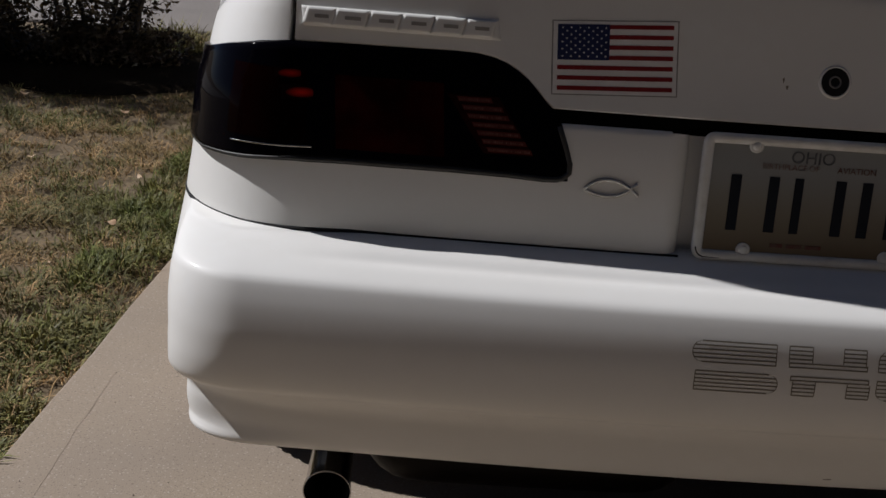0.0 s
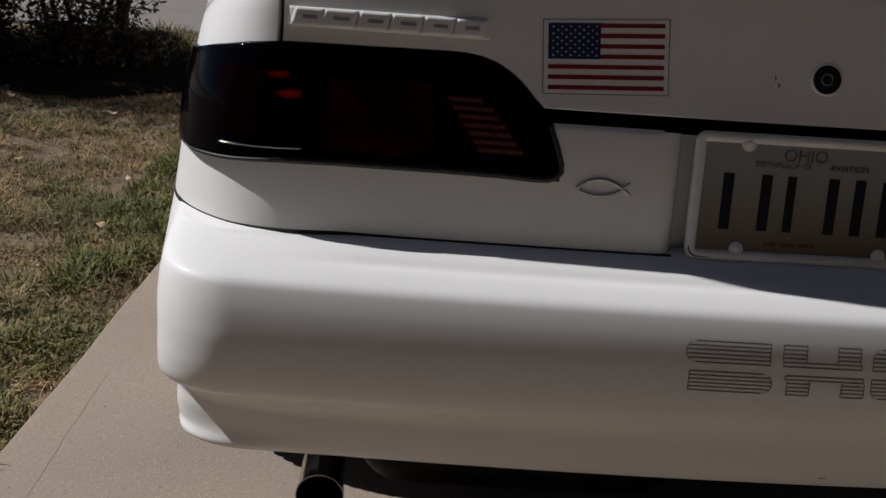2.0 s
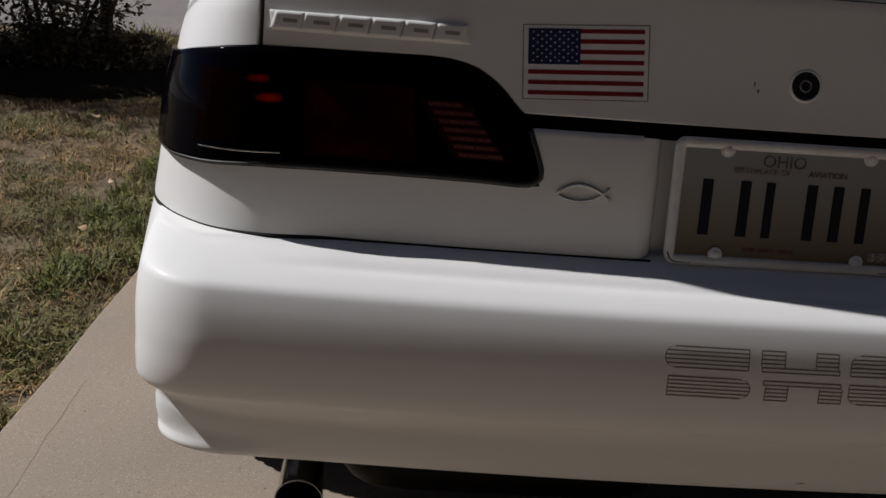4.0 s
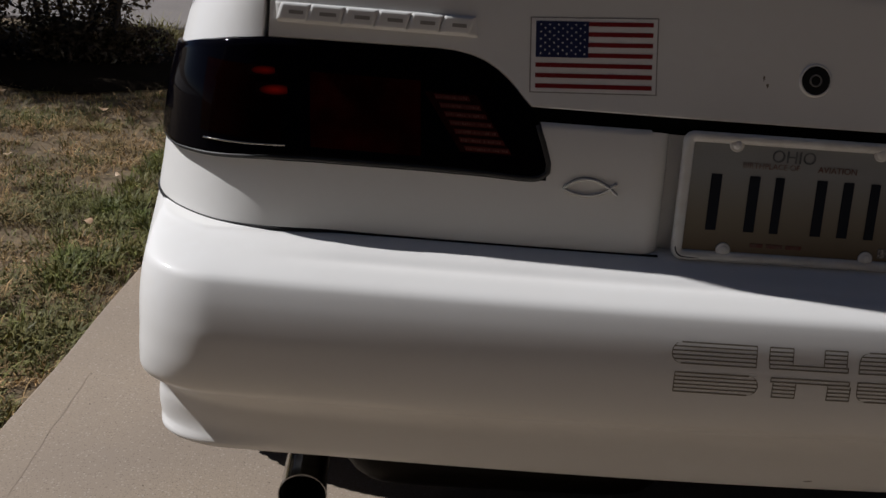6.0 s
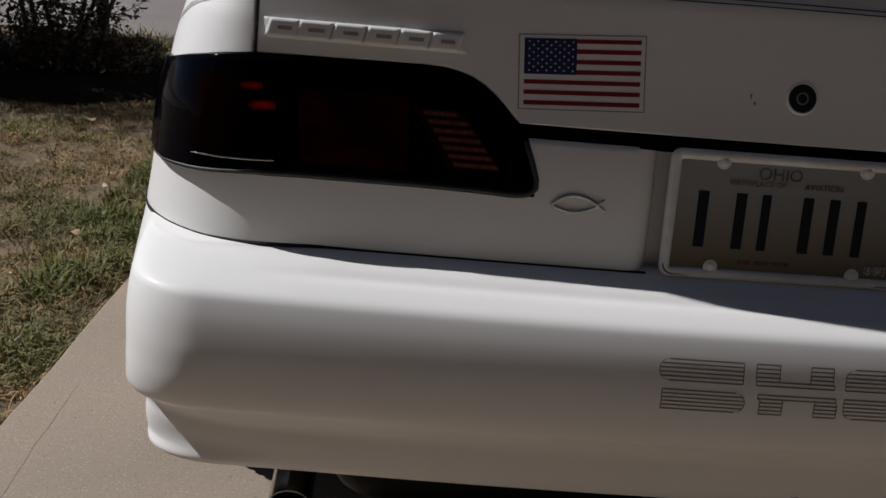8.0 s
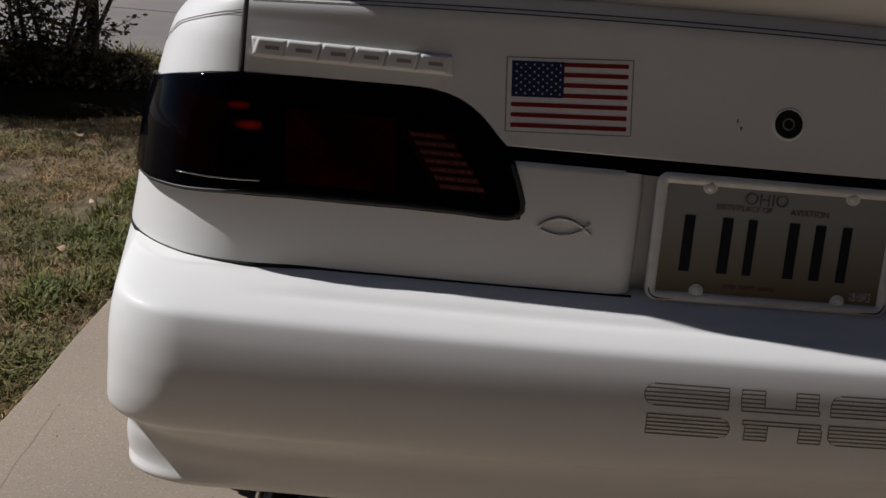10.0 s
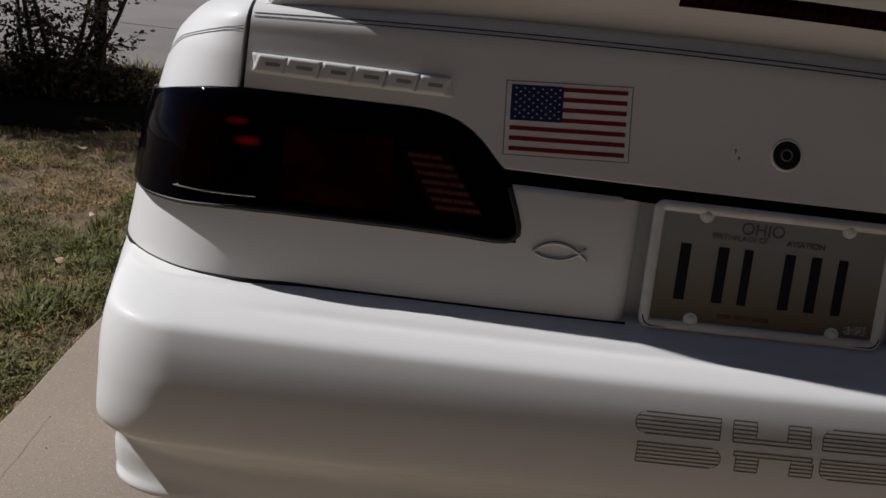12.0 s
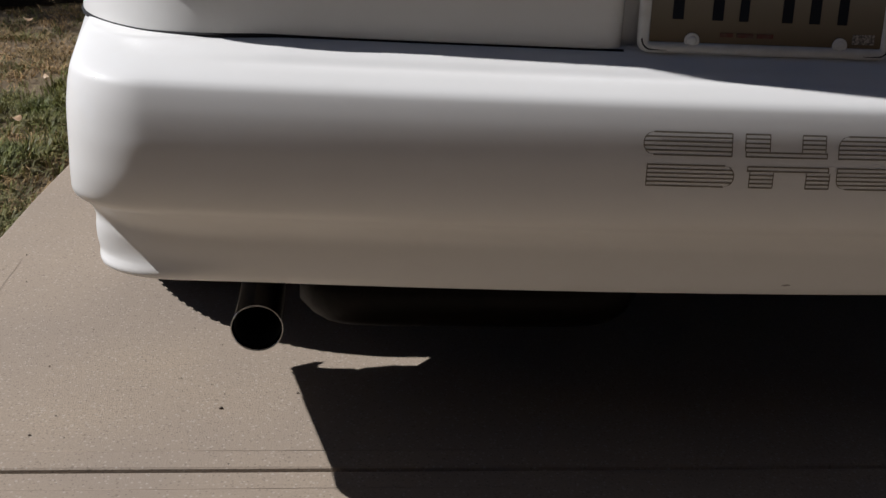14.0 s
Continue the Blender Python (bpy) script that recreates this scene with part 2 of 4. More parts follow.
def tube(points, radius, seg=10, cap=True):
    """A round bar along a list of points; radius may be a list."""
    bm = bmesh.new()
    pts = [Vector(p) for p in points]
    rings = []
    for i, p in enumerate(pts):
        d = (pts[min(i + 1, len(pts) - 1)] - pts[max(i - 1, 0)]).normalized()
        u = d.orthogonal().normalized() if i == 0 else (u - d * u.dot(d)).normalized()
        w = d.cross(u)
        r = radius[i] if isinstance(radius, (list, tuple)) else radius
        rings.append([bm.verts.new(p + r * (math.cos(k * math.tau / seg) * u + math.sin(k * math.tau / seg) * w)) for k in range(seg)])
    for a, b in zip(rings, rings[1:]):
        for k in range(seg):
            bm.faces.new((a[k], a[(k + 1) % seg], b[(k + 1) % seg], b[k]))
    if cap:
        bm.faces.new(rings[0])
        bm.faces.new(rings[-1])
    return bm


def lathe(profile, seg=48):
    """Turned round the local x axis: rows of (x, radius)."""
    bm = bmesh.new()
    rings = [[bm.verts.new((x, r * math.cos(k * math.tau / seg), r * math.sin(k * math.tau / seg))) for k in range(seg)] for x, r in profile]
    for a, b in zip(rings, rings[1:]):
        for k in range(seg):
            bm.faces.new((a[k], a[(k + 1) % seg], b[(k + 1) % seg], b[k]))
    return bm


def interp(pairs, q):
    return float(np.interp(q, [p[0] for p in pairs], [p[1] for p in pairs]))


# ---- shape of the car's rear: plan curve and profiles ----
X1, BOW, ARC = 0.66, 0.022, 0.27
# plan of each skin: where its corner begins, how deep the corner runs, the corner's length, its last angle, how the side spreads after it
BODY_PLAN = (0.62, 0.192, 0.31, 90.0, 0.0)
LID_PLAN = (0.66, 0.200, 0.27, 90.0, 0.0)
BUMPER_PLAN = (0.70, 0.085, 0.16, 84.0, 0.16)
# rows: height on the centre line, how far it lies ahead of the bumper's face, half width
BUMPER = [(0.343, 0.095, 0.746), (0.341, 0.049, 0.770), (0.348, 0.036, 0.782), (0.363, 0.031, 0.785), (0.386, 0.029, 0.786), (0.402, 0.029, 0.785), (0.414, 0.025, 0.789),
          (0.428, 0.014, 0.7975), (0.438, 0, 0.8), (0.444, -0.009, 0.801), (0.452, -0.0165, 0.8005), (0.465, -0.0205, 0.7995), (0.482, -0.022, 0.799), (0.5, -0.021, 0.7985),
          (0.52, -0.0184, 0.799), (0.535, -0.0148, 0.7995), (0.548, -0.011, 0.7995), (0.559, -0.0072, 0.799), (0.569, -0.003, 0.7985), (0.577, 0.0008, 0.7975), (0.5825, 0.004, 0.797),
          (0.5865, 0.0078, 0.7965), (0.5897, 0.0126, 0.796), (0.593, 0.0195, 0.796), (0.5973, 0.03, 0.7965), (0.6018, 0.042, 0.797), (0.6055, 0.052, 0.797), (0.6092, 0.062, 0.797),
          (0.6136, 0.074, 0.797), (0.62, 0.092, 0.796), (0.6245, 0.105, 0.794), (0.626, 0.15, 0.79)]
BODY = [(0.590, 0.0955, 0.822), (0.622, 0.0962, 0.820), (0.66, 0.0990, 0.8145), (0.70, 0.1035, 0.810), (0.74, 0.1095, 0.806), (0.772, 0.117, 0.802),
        (0.80, 0.126, 0.796), (0.84, 0.1372, 0.788), (0.88, 0.1462, 0.776), (0.915, 0.1535, 0.760), (0.94, 0.1590, 0.744), (0.955, 0.1685, 0.726),
        (0.965, 0.186, 0.712), (0.972, 0.21, 0.695), (0.978, 0.25, 0.675), (0.985, 0.32, 0.655), (0.99, 0.42, 0.64)]


def smooth(table, v):
    """Catmull-Rom through the rows; v counts rows."""
    n = len(table) - 1
    i = min(max(int(v), 0), n - 1)
    f = v - i
    p = [table[min(max(k, 0), n)] for k in (i - 1, i, i + 1, i + 2)]
    return [0.5 * (2 * p[1][k] + (p[2][k] - p[0][k]) * f + (2 * p[0][k] - 5 * p[1][k] + 4 * p[2][k] - p[3][k]) * f * f
                   + (3 * p[1][k] - p[0][k] - 3 * p[2][k] + p[3][k]) * f ** 3) for k in range(3)]


def at(table, a, v, out=0.0):
    """The place on the skin: a runs round the rear (metres from the centre line, left negative), v up the profile; out: how far proud."""
    z, y0, w = smooth(table, v)
    s, q = (-1 if a < 0 else 1), abs(a)
    if table is BUMPER:
        # the corner of the lower valance begins nearer the middle
        x1, deep, arc, last, spread = BUMPER_PLAN
        g = 0.12 * min(1.0, max(0.0, (0.440 - z) / 0.035)) * min(1.0, max(0.1, (z - 0.338) / 0.032))
        x1, arc, deep = x1 - g, arc + g, deep - 0.08 * g - 0.030 * min(1.0, max(0.0, (0.356 - z) / 0.012))
    else:
        # the corner is rounder under the tail lamps than at the lid
        g = min(1.0, max(0.0, (z - 0.70) / 0.11))
        g = g * g * (3 - 2 * g)
        x1, deep, arc, last, spread = (p + (r - p) * g for p, r in zip(BODY_PLAN, LID_PLAN))
    bow = BOW * (x1 / X1) ** 2
    if q <= x1:
        x, y = q, y0 + bow * (q / x1) ** 2
    else:
        f = radians(last) * min((q - x1) / arc, 1.0)
        x = x1 + (w - x1) * math.sin(f)
        y = y0 + bow + deep * (1 - math.cos(f)) + 2 * bow / x1 * (x - x1)
        rest = max(q - x1 - arc, 0.0)
        x, y = x + spread * min(rest, 0.30), y + rest
    if table is BUMPER and x < 0.66:
        # a shallow valley runs along the shelf behind its lip
        z -= 0.0024 * math.exp(-((y0 - 0.050) / 0.009) ** 2) * min(1.0, (0.66 - x) / 0.12)
    if table is BUMPER:
        # the shelf falls away at the corners
        z -= 0.008 * min(1.0, max(0.0, (x - 0.56) / 0.16)) * min(1.0, max(0.0, (y0 - 0.01) / 0.09))
    z -= max(0.0, 0.22 * (z - 0.885)) * min(x / 0.556, 1.3) ** 2
    p = Vector((s * x, y, z))
    if out:
        d = 1e-3
        n = (at(table, a + d, v) - at(table, a - d, v)).cross(at(table, a, v + 0.02) - at(table, a, v - 0.02))
        p = p + n.normalized() * out
    return p


def row_at(table, z):
    """The row number at a height, where the profile rises."""
    zs = [r[0] for r in table]
    for i in range(len(zs) - 1):
        if zs[i] <= z <= zs[i + 1]:
            lo, hi = float(i), float(i + 1)
            for _ in range(40):
                m = (lo + hi) / 2
                lo, hi = (m, hi) if smooth(table, m)[0] < z else (lo, m)
            return lo
    return 0.0 if z < zs[0] else float(len(zs) - 1)


def sheet(table, us, ws, fn, out=0.0, thick=0.006, fold=0.0015, sides="LRBT", by_row=False, swell=None):
    """A panel on the skin. fn(u, w) gives (a, height), or (a, row) by_row. Its edges on the named sides roll in and turn under by thick. swell(a, height) stands it further out."""
    bm = bmesh.new()

    def where(u, w, o, da=0.0, dz=0.0):
        a, z = fn(u, w)
        v = z if by_row else row_at(table, z + dz)
        return at(table, a + da, v, o + (swell(a, z) if swell else 0.0))

    grid = [[bm.verts.new(where(u, w, out)) for u in us] for w in ws]
    for a, b in zip(grid, grid[1:]):
        for i in range(len(us) - 1):
            bm.faces.new((a[i], a[i + 1], b[i + 1], b[i]))

    def rim(verts, params, da, dz):
        one = [bm.verts.new(where(u, w, out - fold, da, dz)) for u, w in params]
        two = [bm.verts.new(where(u, w, out - thick, da, dz)) for u, w in params]
        for a, b in ((verts, one), (one, two)):
            for i in range(len(a) - 1):
                bm.faces.new((a[i], a[i + 1], b[i + 1], b[i]))

    e = fold * 0.6
    if thick:
        if "L" in sides:
            rim([r[0] for r in grid], [(us[0], w) for w in ws], -e, 0)
        if "R" in sides:
            rim([r[-1] for r in grid], [(us[-1], w) for w in ws], e, 0)
        if "B" in sides:
            rim(grid[0], [(u, ws[0]) for u in us], 0, -e)
        if "T" in sides:
            rim(grid[-1], [(u, ws[-1]) for u in us], 0, e)
    return bm


def mirrored(bm):
    bmesh.ops.scale(bm, vec=(-1, 1, 1), verts=bm.verts)
    return bm


def span(a, b, n):
    return [a + (b - a) * i / n for i in range(n + 1)]


# ---- the car ----
WHEEL_Y, BASE, TYRE_R, SINK = 0.797, 2.69, 0.315, 0.07
car = tagged(new("car"), "white four-door sedan parked on a concrete driveway", "car")
car.location.z = -SINK

# bumper cover with its shelf, face and lower valance
n_rows = len(BUMPER) - 1
ARCH_Y, ARCH_R = 0.797, 0.375


def arch_z(y):
    return SINK + TYRE_R + math.sqrt(max(0.0, ARCH_R ** 2 - (y - ARCH_Y) ** 2)) if abs(y - ARCH_Y) < ARCH_R else 0.0


ARCH_ROWS = {}


def arch_row(u):
    """The row at which the wheel arch cuts the skin, or 0 behind it."""
    if u not in ARCH_ROWS:
        v = 3.0
        for _ in range(8):
            d = 0.48 ** 2 - (at(BUMPER, u, v).y - 0.893) ** 2
            z = SINK + 0.184 + math.sqrt(d) if d > 0 else 0.0
            v = 0.5 * v + 0.5 * (min(row_at(BUMPER, z), n_rows - 1.5) if z > 0.345 else 0.0)
        ARCH_ROWS[u] = v if v > 1.5 else 0.0
    return ARCH_ROWS[u]


def bumper_fn(u, w):
    lo = arch_row(u)
    return u, lo + (n_rows - lo) * w


skin = sheet(BUMPER, span(-1.25, -0.98, 110) + span(-0.97, 0.97, 230) + span(0.98, 1.25, 110), span(0, 1, 110), bumper_fn, by_row=True, thick=0)
# the turned-in lip stops short of the wheel arch
bmesh.ops.delete(skin, geom=[f for f in skin.faces if f.calc_center_median().z < 0.3440 and f.calc_center_median().y > 0.33], context="FACES")
for v in skin.verts:
    # the lower edge drops along the sides towards the wheels
    if v.co.z < 0.42 and v.co.y < 0.437:
        v.co.z -= 0.024 * min(1.0, max(0.0, (v.co.y - 0.16) / 0.24)) * min(1.0, (0.437 - v.co.y) / 0.025) * (0.42 - v.co.z) / 0.08
    # the turned-in lower lip ends with the skin at the wheel arch
    if v.co.z < 0.402:
        v.co.y = min(v.co.y, 0.437)
bumper = part("bumper_cover", skin, PAINT, car,
              "white moulded plastic bumper cover")

# groups of flat horizontal strips across the bumper's middle, coloured for the grooves' shade
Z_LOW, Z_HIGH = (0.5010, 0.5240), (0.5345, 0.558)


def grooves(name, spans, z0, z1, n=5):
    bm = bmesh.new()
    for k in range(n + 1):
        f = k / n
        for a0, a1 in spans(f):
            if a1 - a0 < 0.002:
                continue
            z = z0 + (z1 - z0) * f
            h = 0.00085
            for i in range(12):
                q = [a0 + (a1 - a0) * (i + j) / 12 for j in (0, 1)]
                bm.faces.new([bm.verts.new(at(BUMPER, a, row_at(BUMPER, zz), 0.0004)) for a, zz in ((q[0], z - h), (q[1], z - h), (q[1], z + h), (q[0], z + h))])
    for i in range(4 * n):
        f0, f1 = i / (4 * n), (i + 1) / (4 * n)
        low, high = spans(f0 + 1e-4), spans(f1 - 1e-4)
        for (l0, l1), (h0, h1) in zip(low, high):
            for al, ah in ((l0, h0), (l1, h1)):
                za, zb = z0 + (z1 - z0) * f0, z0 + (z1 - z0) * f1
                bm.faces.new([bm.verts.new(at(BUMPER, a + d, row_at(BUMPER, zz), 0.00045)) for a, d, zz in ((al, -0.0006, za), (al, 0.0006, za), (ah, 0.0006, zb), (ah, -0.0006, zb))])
    return part(name, bm, GROOVE, bumper, "flat dark lines drawn for the shaded bumper grooves")


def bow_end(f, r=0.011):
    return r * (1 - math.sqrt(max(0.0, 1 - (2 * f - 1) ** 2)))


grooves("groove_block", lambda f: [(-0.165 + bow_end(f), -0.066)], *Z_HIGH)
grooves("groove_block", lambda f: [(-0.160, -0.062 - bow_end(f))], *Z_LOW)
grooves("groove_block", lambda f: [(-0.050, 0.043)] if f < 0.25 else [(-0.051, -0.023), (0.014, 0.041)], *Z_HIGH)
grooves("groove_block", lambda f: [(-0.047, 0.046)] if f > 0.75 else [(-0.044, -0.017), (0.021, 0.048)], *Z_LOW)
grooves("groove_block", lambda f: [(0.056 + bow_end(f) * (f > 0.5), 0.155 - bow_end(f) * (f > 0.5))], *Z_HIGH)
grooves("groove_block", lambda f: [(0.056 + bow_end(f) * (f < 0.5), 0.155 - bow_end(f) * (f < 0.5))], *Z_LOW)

# the outlines of the tail lamp: upper and lower edge round the left corner
LAMP_TOP = [(-1.12, 0.790), (-0.95, 0.800), (-0.839, 0.8134), (-0.7824, 0.826), (-0.7162, 0.8376), (-0.6592, 0.8432), (-0.60, 0.8448), (-0.46, 0.8465), (-0.435, 0.8455),
            (-0.415, 0.842), (-0.400, 0.837), (-0.385, 0.829), (-0.3715, 0.819), (-0.360, 0.808), (-0.349, 0.796), (-0.341, 0.789), (-0.336, 0.784),
            (-0.331, 0.771), (-0.3225, 0.749), (-0.3155, 0.728), (-0.3145, 0.720)]
LAMP_LOW = [(-1.12, 0.700), (-0.95, 0.698), (-0.851, 0.6960), (-0.795, 0.6945), (-0.721, 0.6994), (-0.658, 0.7061), (-0.60, 0.7080), (-0.456, 0.7085), (-0.388, 0.7075), (-0.345, 0.7055), (-0.330, 0.7060),
            (-0.323, 0.7080), (-0.317, 0.7125), (-0.3145, 0.719)]


def lamp_top(a):
    return interp(LAMP_TOP, a)


def lamp_low(a):
    return interp(LAMP_LOW, a)


def lamp_swell(a, z):
    """How far the lens stands proud: most round the corner of the car and along its lower edge."""
    w = min(1.0, max(0.0, (z - lamp_low(a)) / max(lamp_top(a) - lamp_low(a), 0.01)))
    return (interp([(-0.90, 0.0060), (-0.79, 0.0070), (-0.72, 0.0056), (-0.66, 0.0022), (-0.60, 0.0008), (-0.55, 0.0004)], a)
            + (1 - w) * interp([(-0.88, 0.0), (-0.84, 0.0012), (-0.79, 0.0048), (-0.74, 0.0084), (-0.70, 0.0064), (-0.66, 0.0030), (-0.61, 0.0012), (-0.55, 0.0004)], a))


LAMP_COLS = span(-1.10, -0.62, 48) + span(-0.61, -0.36, 26) + span(-0.354, -0.3155, 20)


def tail_lamp(flip):
    turn = mirrored if flip else (lambda b: b)
    body = part("tail_lamp", turn(sheet(BODY, LAMP_COLS, span(0, 1, 16), lambda u, w: (u, lamp_low(u) + (lamp_top(u) - lamp_low(u)) * w), thick=0.020, fold=0.003, swell=lamp_swell)),
                SMOKED, car, "smoked dark red tail lamp lens")

    def cell(name, a0, a1, z0, z1, mat, lean=0.0, out=0.0004, label=""):
        part(name, turn(sheet(BODY, span(0, 1, 14), span(0, 1, 8), lambda u, w: (a0 + (a1 - a0) * u - lean * w, z0 + (z1 - z0) * w), out=out, thick=0, swell=lamp_swell)), mat, body, label)

    cell("red_cell", -0.745, -0.636, 0.7275, 0.812, RED_LENS, 0.005, label="dark red lens cell")
    cell("red_cell", -0.600, -0.468, 0.724, 0.810, RED_LIFTED, 0.006, label="dark red lens cell")
    # light caught in the lens, painted as two red spots
    cell("glint", -0.670, -0.630, 0.7775, 0.7935, RED_BRIGHT, 0.002, 0.0008, "painted red light glint")
    cell("glint", -0.682, -0.646, 0.8000, 0.8125, RED_BRIGHT, 0.002, 0.0008, "painted red light glint")
    cell("prism_backing", -0.421, -0.359, 0.7325, 0.7985, RED_BACK, 0.048, 0.0005, "dim red lens behind the prism bands")
    for k in range(7):
        z = 0.7345 + k * 0.0094
        cell("prism", -0.415 - k * 0.0066, -0.361 - k * 0.0077 - 0.006 * (k > 5), z, z + 0.0056, PINK_LENS, 0.003, 0.0008, "pinkish prism band")
        dots = bmesh.new()
        a0, a1 = -0.415 - k * 0.0066, -0.363 - k * 0.0077 - 0.006 * (k > 5)
        for i in range(int((a1 - a0) / 0.0027)):
            a = a0 + 0.0027 * i
            dots.faces.new([dots.verts.new(at(BODY, a + da, row_at(BODY, z + dz), 0.0011 + lamp_swell(a, z))) for da, dz in ((0, 0.0012), (0.0016, 0.0012), (0.0014, 0.0040), (-0.0002, 0.0040))])
        tagged(part("prism_texture", turn(dots), PINK_DOT, body), kind="stuff")
    part("bright_edge", turn(sheet(BODY, span(-0.737, -0.630, 20), (0, 1), lambda u, w: (u, 0.7178 + 0.046 * (u + 0.742) + 0.0016 * w), out=0.0016, thick=0.001, fold=0.0003, swell=lamp_swell)), CHROME, body, "thin bright lens edge")
    trim = [(u, lamp_low(u) + 0.0015) for u in span(-0.90, -0.318, 120)] + [(-0.3150, 0.716), (-0.3150, 0.727), (-0.3190, 0.739), (-0.3225, 0.749), (-0.327, 0.760), (-0.331, 0.771)]
    part("rubber_trim", turn(tube([at(BODY, a, row_at(BODY, z), lamp_swell(a, z) - 0.0012) for a, z in trim], [min(0.0036, 0.0008 + 0.00004 * i) for i in range(len(trim))], 8)), RUBBER, body, "grey-black rubber trim")
    return body


for flip in (False, True):
    tail_lamp(flip)

# black sheet behind the panels, coloured for the shade in their gaps
part("gap_backing", sheet(BODY, span(-1.05, 1.05, 90), span(0, len(BODY) - 1, 40), lambda u, w: (u, w), out=-0.034, by_row=True, thick=0), BLACK, car, "black backing sheet for the shade in the panel gaps")

RECESS, EDGE_R = 0.194, 0.026


def low_edge(a):
    return 0.6245 - 0.0070 * min(1.0, max(0.0, (abs(a) - 0.58) / 0.14))


def lower_panel(flip):
    """The white panel under and beside the lamp, down to the bumper."""
    bm = sheet(BODY, span(-1.06, -0.3160, 110), [0, 0.025] + span(0.1, 1, 9), lambda u, w: (u, low_edge(u) + (min(lamp_low(u), 0.7085) - 0.0025 - low_edge(u)) * w), thick=0.02, fold=0.003, sides="B")

    def side(u, w):
        z = 0.6245 + (0.7725 - 0.6245) * w
        edge = -0.3160 if z < 0.716 else -0.3125 - interp([(0.716, -0.0), (0.728, 0.0), (0.7725, 0.0155)], z)
        return edge + (-RECESS - edge) * u, z

    other = sheet(BODY, span(0, 1, 24), span(0, 1, 24), side, thick=0.024, fold=0.004, sides="BT")
    turns = [(EDGE_R * math.sin(g), EDGE_R * (1 - math.cos(g))) for g in span(0, math.pi / 2, 8)] + [(EDGE_R + 0.001, 0.036)]
    cols = [[other.verts.new(at(BODY, -RECESS + da, row_at(BODY, 0.6245 + 0.148 * w), -o)) for w in span(0, 1, 24)] for da, o in turns]
    for a, b in zip(cols, cols[1:]):
        for i in range(24):
            other.faces.new((a[i], b[i], b[i + 1], a[i + 1]))
    me = bpy.data.meshes.new("half")
    other.to_mesh(me)
    other.free()
    bm.from_mesh(me)
    bpy.data.meshes.remove(me)
    bmesh.ops.remove_doubles(bm, verts=bm.verts, dist=0.0004)
    # black tube laid along the seam, drawn for the shade in the gap
    seam_tube = tube([at(BODY, a, row_at(BODY, low_edge(a) - 0.0018), -0.0012) for a in span(-1.0, -0.17, 90)], [0.0020 + 0.0014 * min(1.0, max(0.0, (abs(a) - 0.45) / 0.2)) for a in span(-1.0, -0.17, 90)], 6)
    part("seam_shade", mirrored(seam_tube) if flip else seam_tube, BLACK, car, "black line drawn for the shaded gap above the bumper")
    return part("rear_panel", mirrored(bm) if flip else bm, PAINT, car)


for flip in (False, True):
    lower_panel(flip)
part("plate_recess", sheet(BODY, span(-0.172, 0.172, 30), span(0.612, 0.7725, 20), lambda u, w: (u, w), out=-0.024, thick=0), PAINT, car, "white recess behind the plate")

# strip added under the plate to even the shadow edge on the shelf
part("shadow_sill", box(-0.169, 0.169, 0.1045, 0.118, 0.600, 0.6250, 0.003, 2), PAINT, car)

LID = 0.6575


def lid_low(a):
    q = -abs(a)
    return 0.7920 if q > -0.3365 else max(0.7920, lamp_top(q) + 0.0035)


top_row = len(BODY) - 1


def lid_fn(u, w):
    lo = row_at(BODY, lid_low(u))
    return u, lo + (top_row - lo) * w


lid = part("trunk_lid", sheet(BODY, span(-LID, LID, 240), span(0, 1, 60), lid_fn, by_row=True, thick=0), PAINT, car, "white trunk lid")
# turned-under edges of the lid
edge = [at(BODY, a, row_at(BODY, lid_low(a)), 0.0) for a in span(-LID, LID, 240)]
bm = bmesh.new()
rows = [[bm.verts.new(p + Vector((0, dy, dz))) for p in edge] for dy, dz in ((0, 0), (0.0012, -0.0018), (0.004, -0.0025), (0.02, -0.002))]
for a, b in zip(rows, rows[1:]):
    for i in range(len(a) - 1):
        bm.faces.new((a[i], a[i + 1], b[i + 1], b[i]))
part("lid_hem", bm, PAINT, car)


def quarter(flip):
    turn = mirrored if flip else (lambda b: b)

    def fn(u, w):
        lo = row_at(BODY, lamp_top(u) + 0.003) if u > -1.10 else row_at(BODY, 0.795)
        return u, lo + (top_row - lo) * w

    part("quarter_panel", turn(sheet(BODY, span(-1.5, -0.6685, 90) + [-0.6672, -0.6655], span(0, 1, 40), fn, by_row=True, thick=0.02, fold=0.002, sides="R")), PAINT, car)

    def low(u, w):
        y = 0.32 + abs(u) - X1 - ARC
        arch = arch_z(y)
        z0 = min(0.79, max(0.632, arch))
        return u, z0 + (0.797 - z0) * w

    part("quarter_panel", turn(sheet(BODY, span(-1.85, -1.105, 60), span(0, 1, 8), low, thick=0.01, sides="RB")), PAINT, car)


for flip in (False, True):
    quarter(flip)

# double pinstripe across the lid and round the corners
for dz in (0.0, 0.0052):
    part("pinstripe", sheet(BODY, span(-LID + 0.003, LID - 0.003, 120), (0, 1), lambda u, w: (u, 0.9455 + dz + 0.0014 * w), out=0.0005, thick=0), PIN_GREY, lid, "thin dark pinstripe")
CORNER_PIN = [(-1.5, 0.828), (-0.95, 0.836), (-0.90, 0.847), (-0.865, 0.857), (-0.82, 0.880), (-0.78, 0.8965), (-0.75, 0.907), (-0.71, 0.9175), (-0.667, 0.9235)]
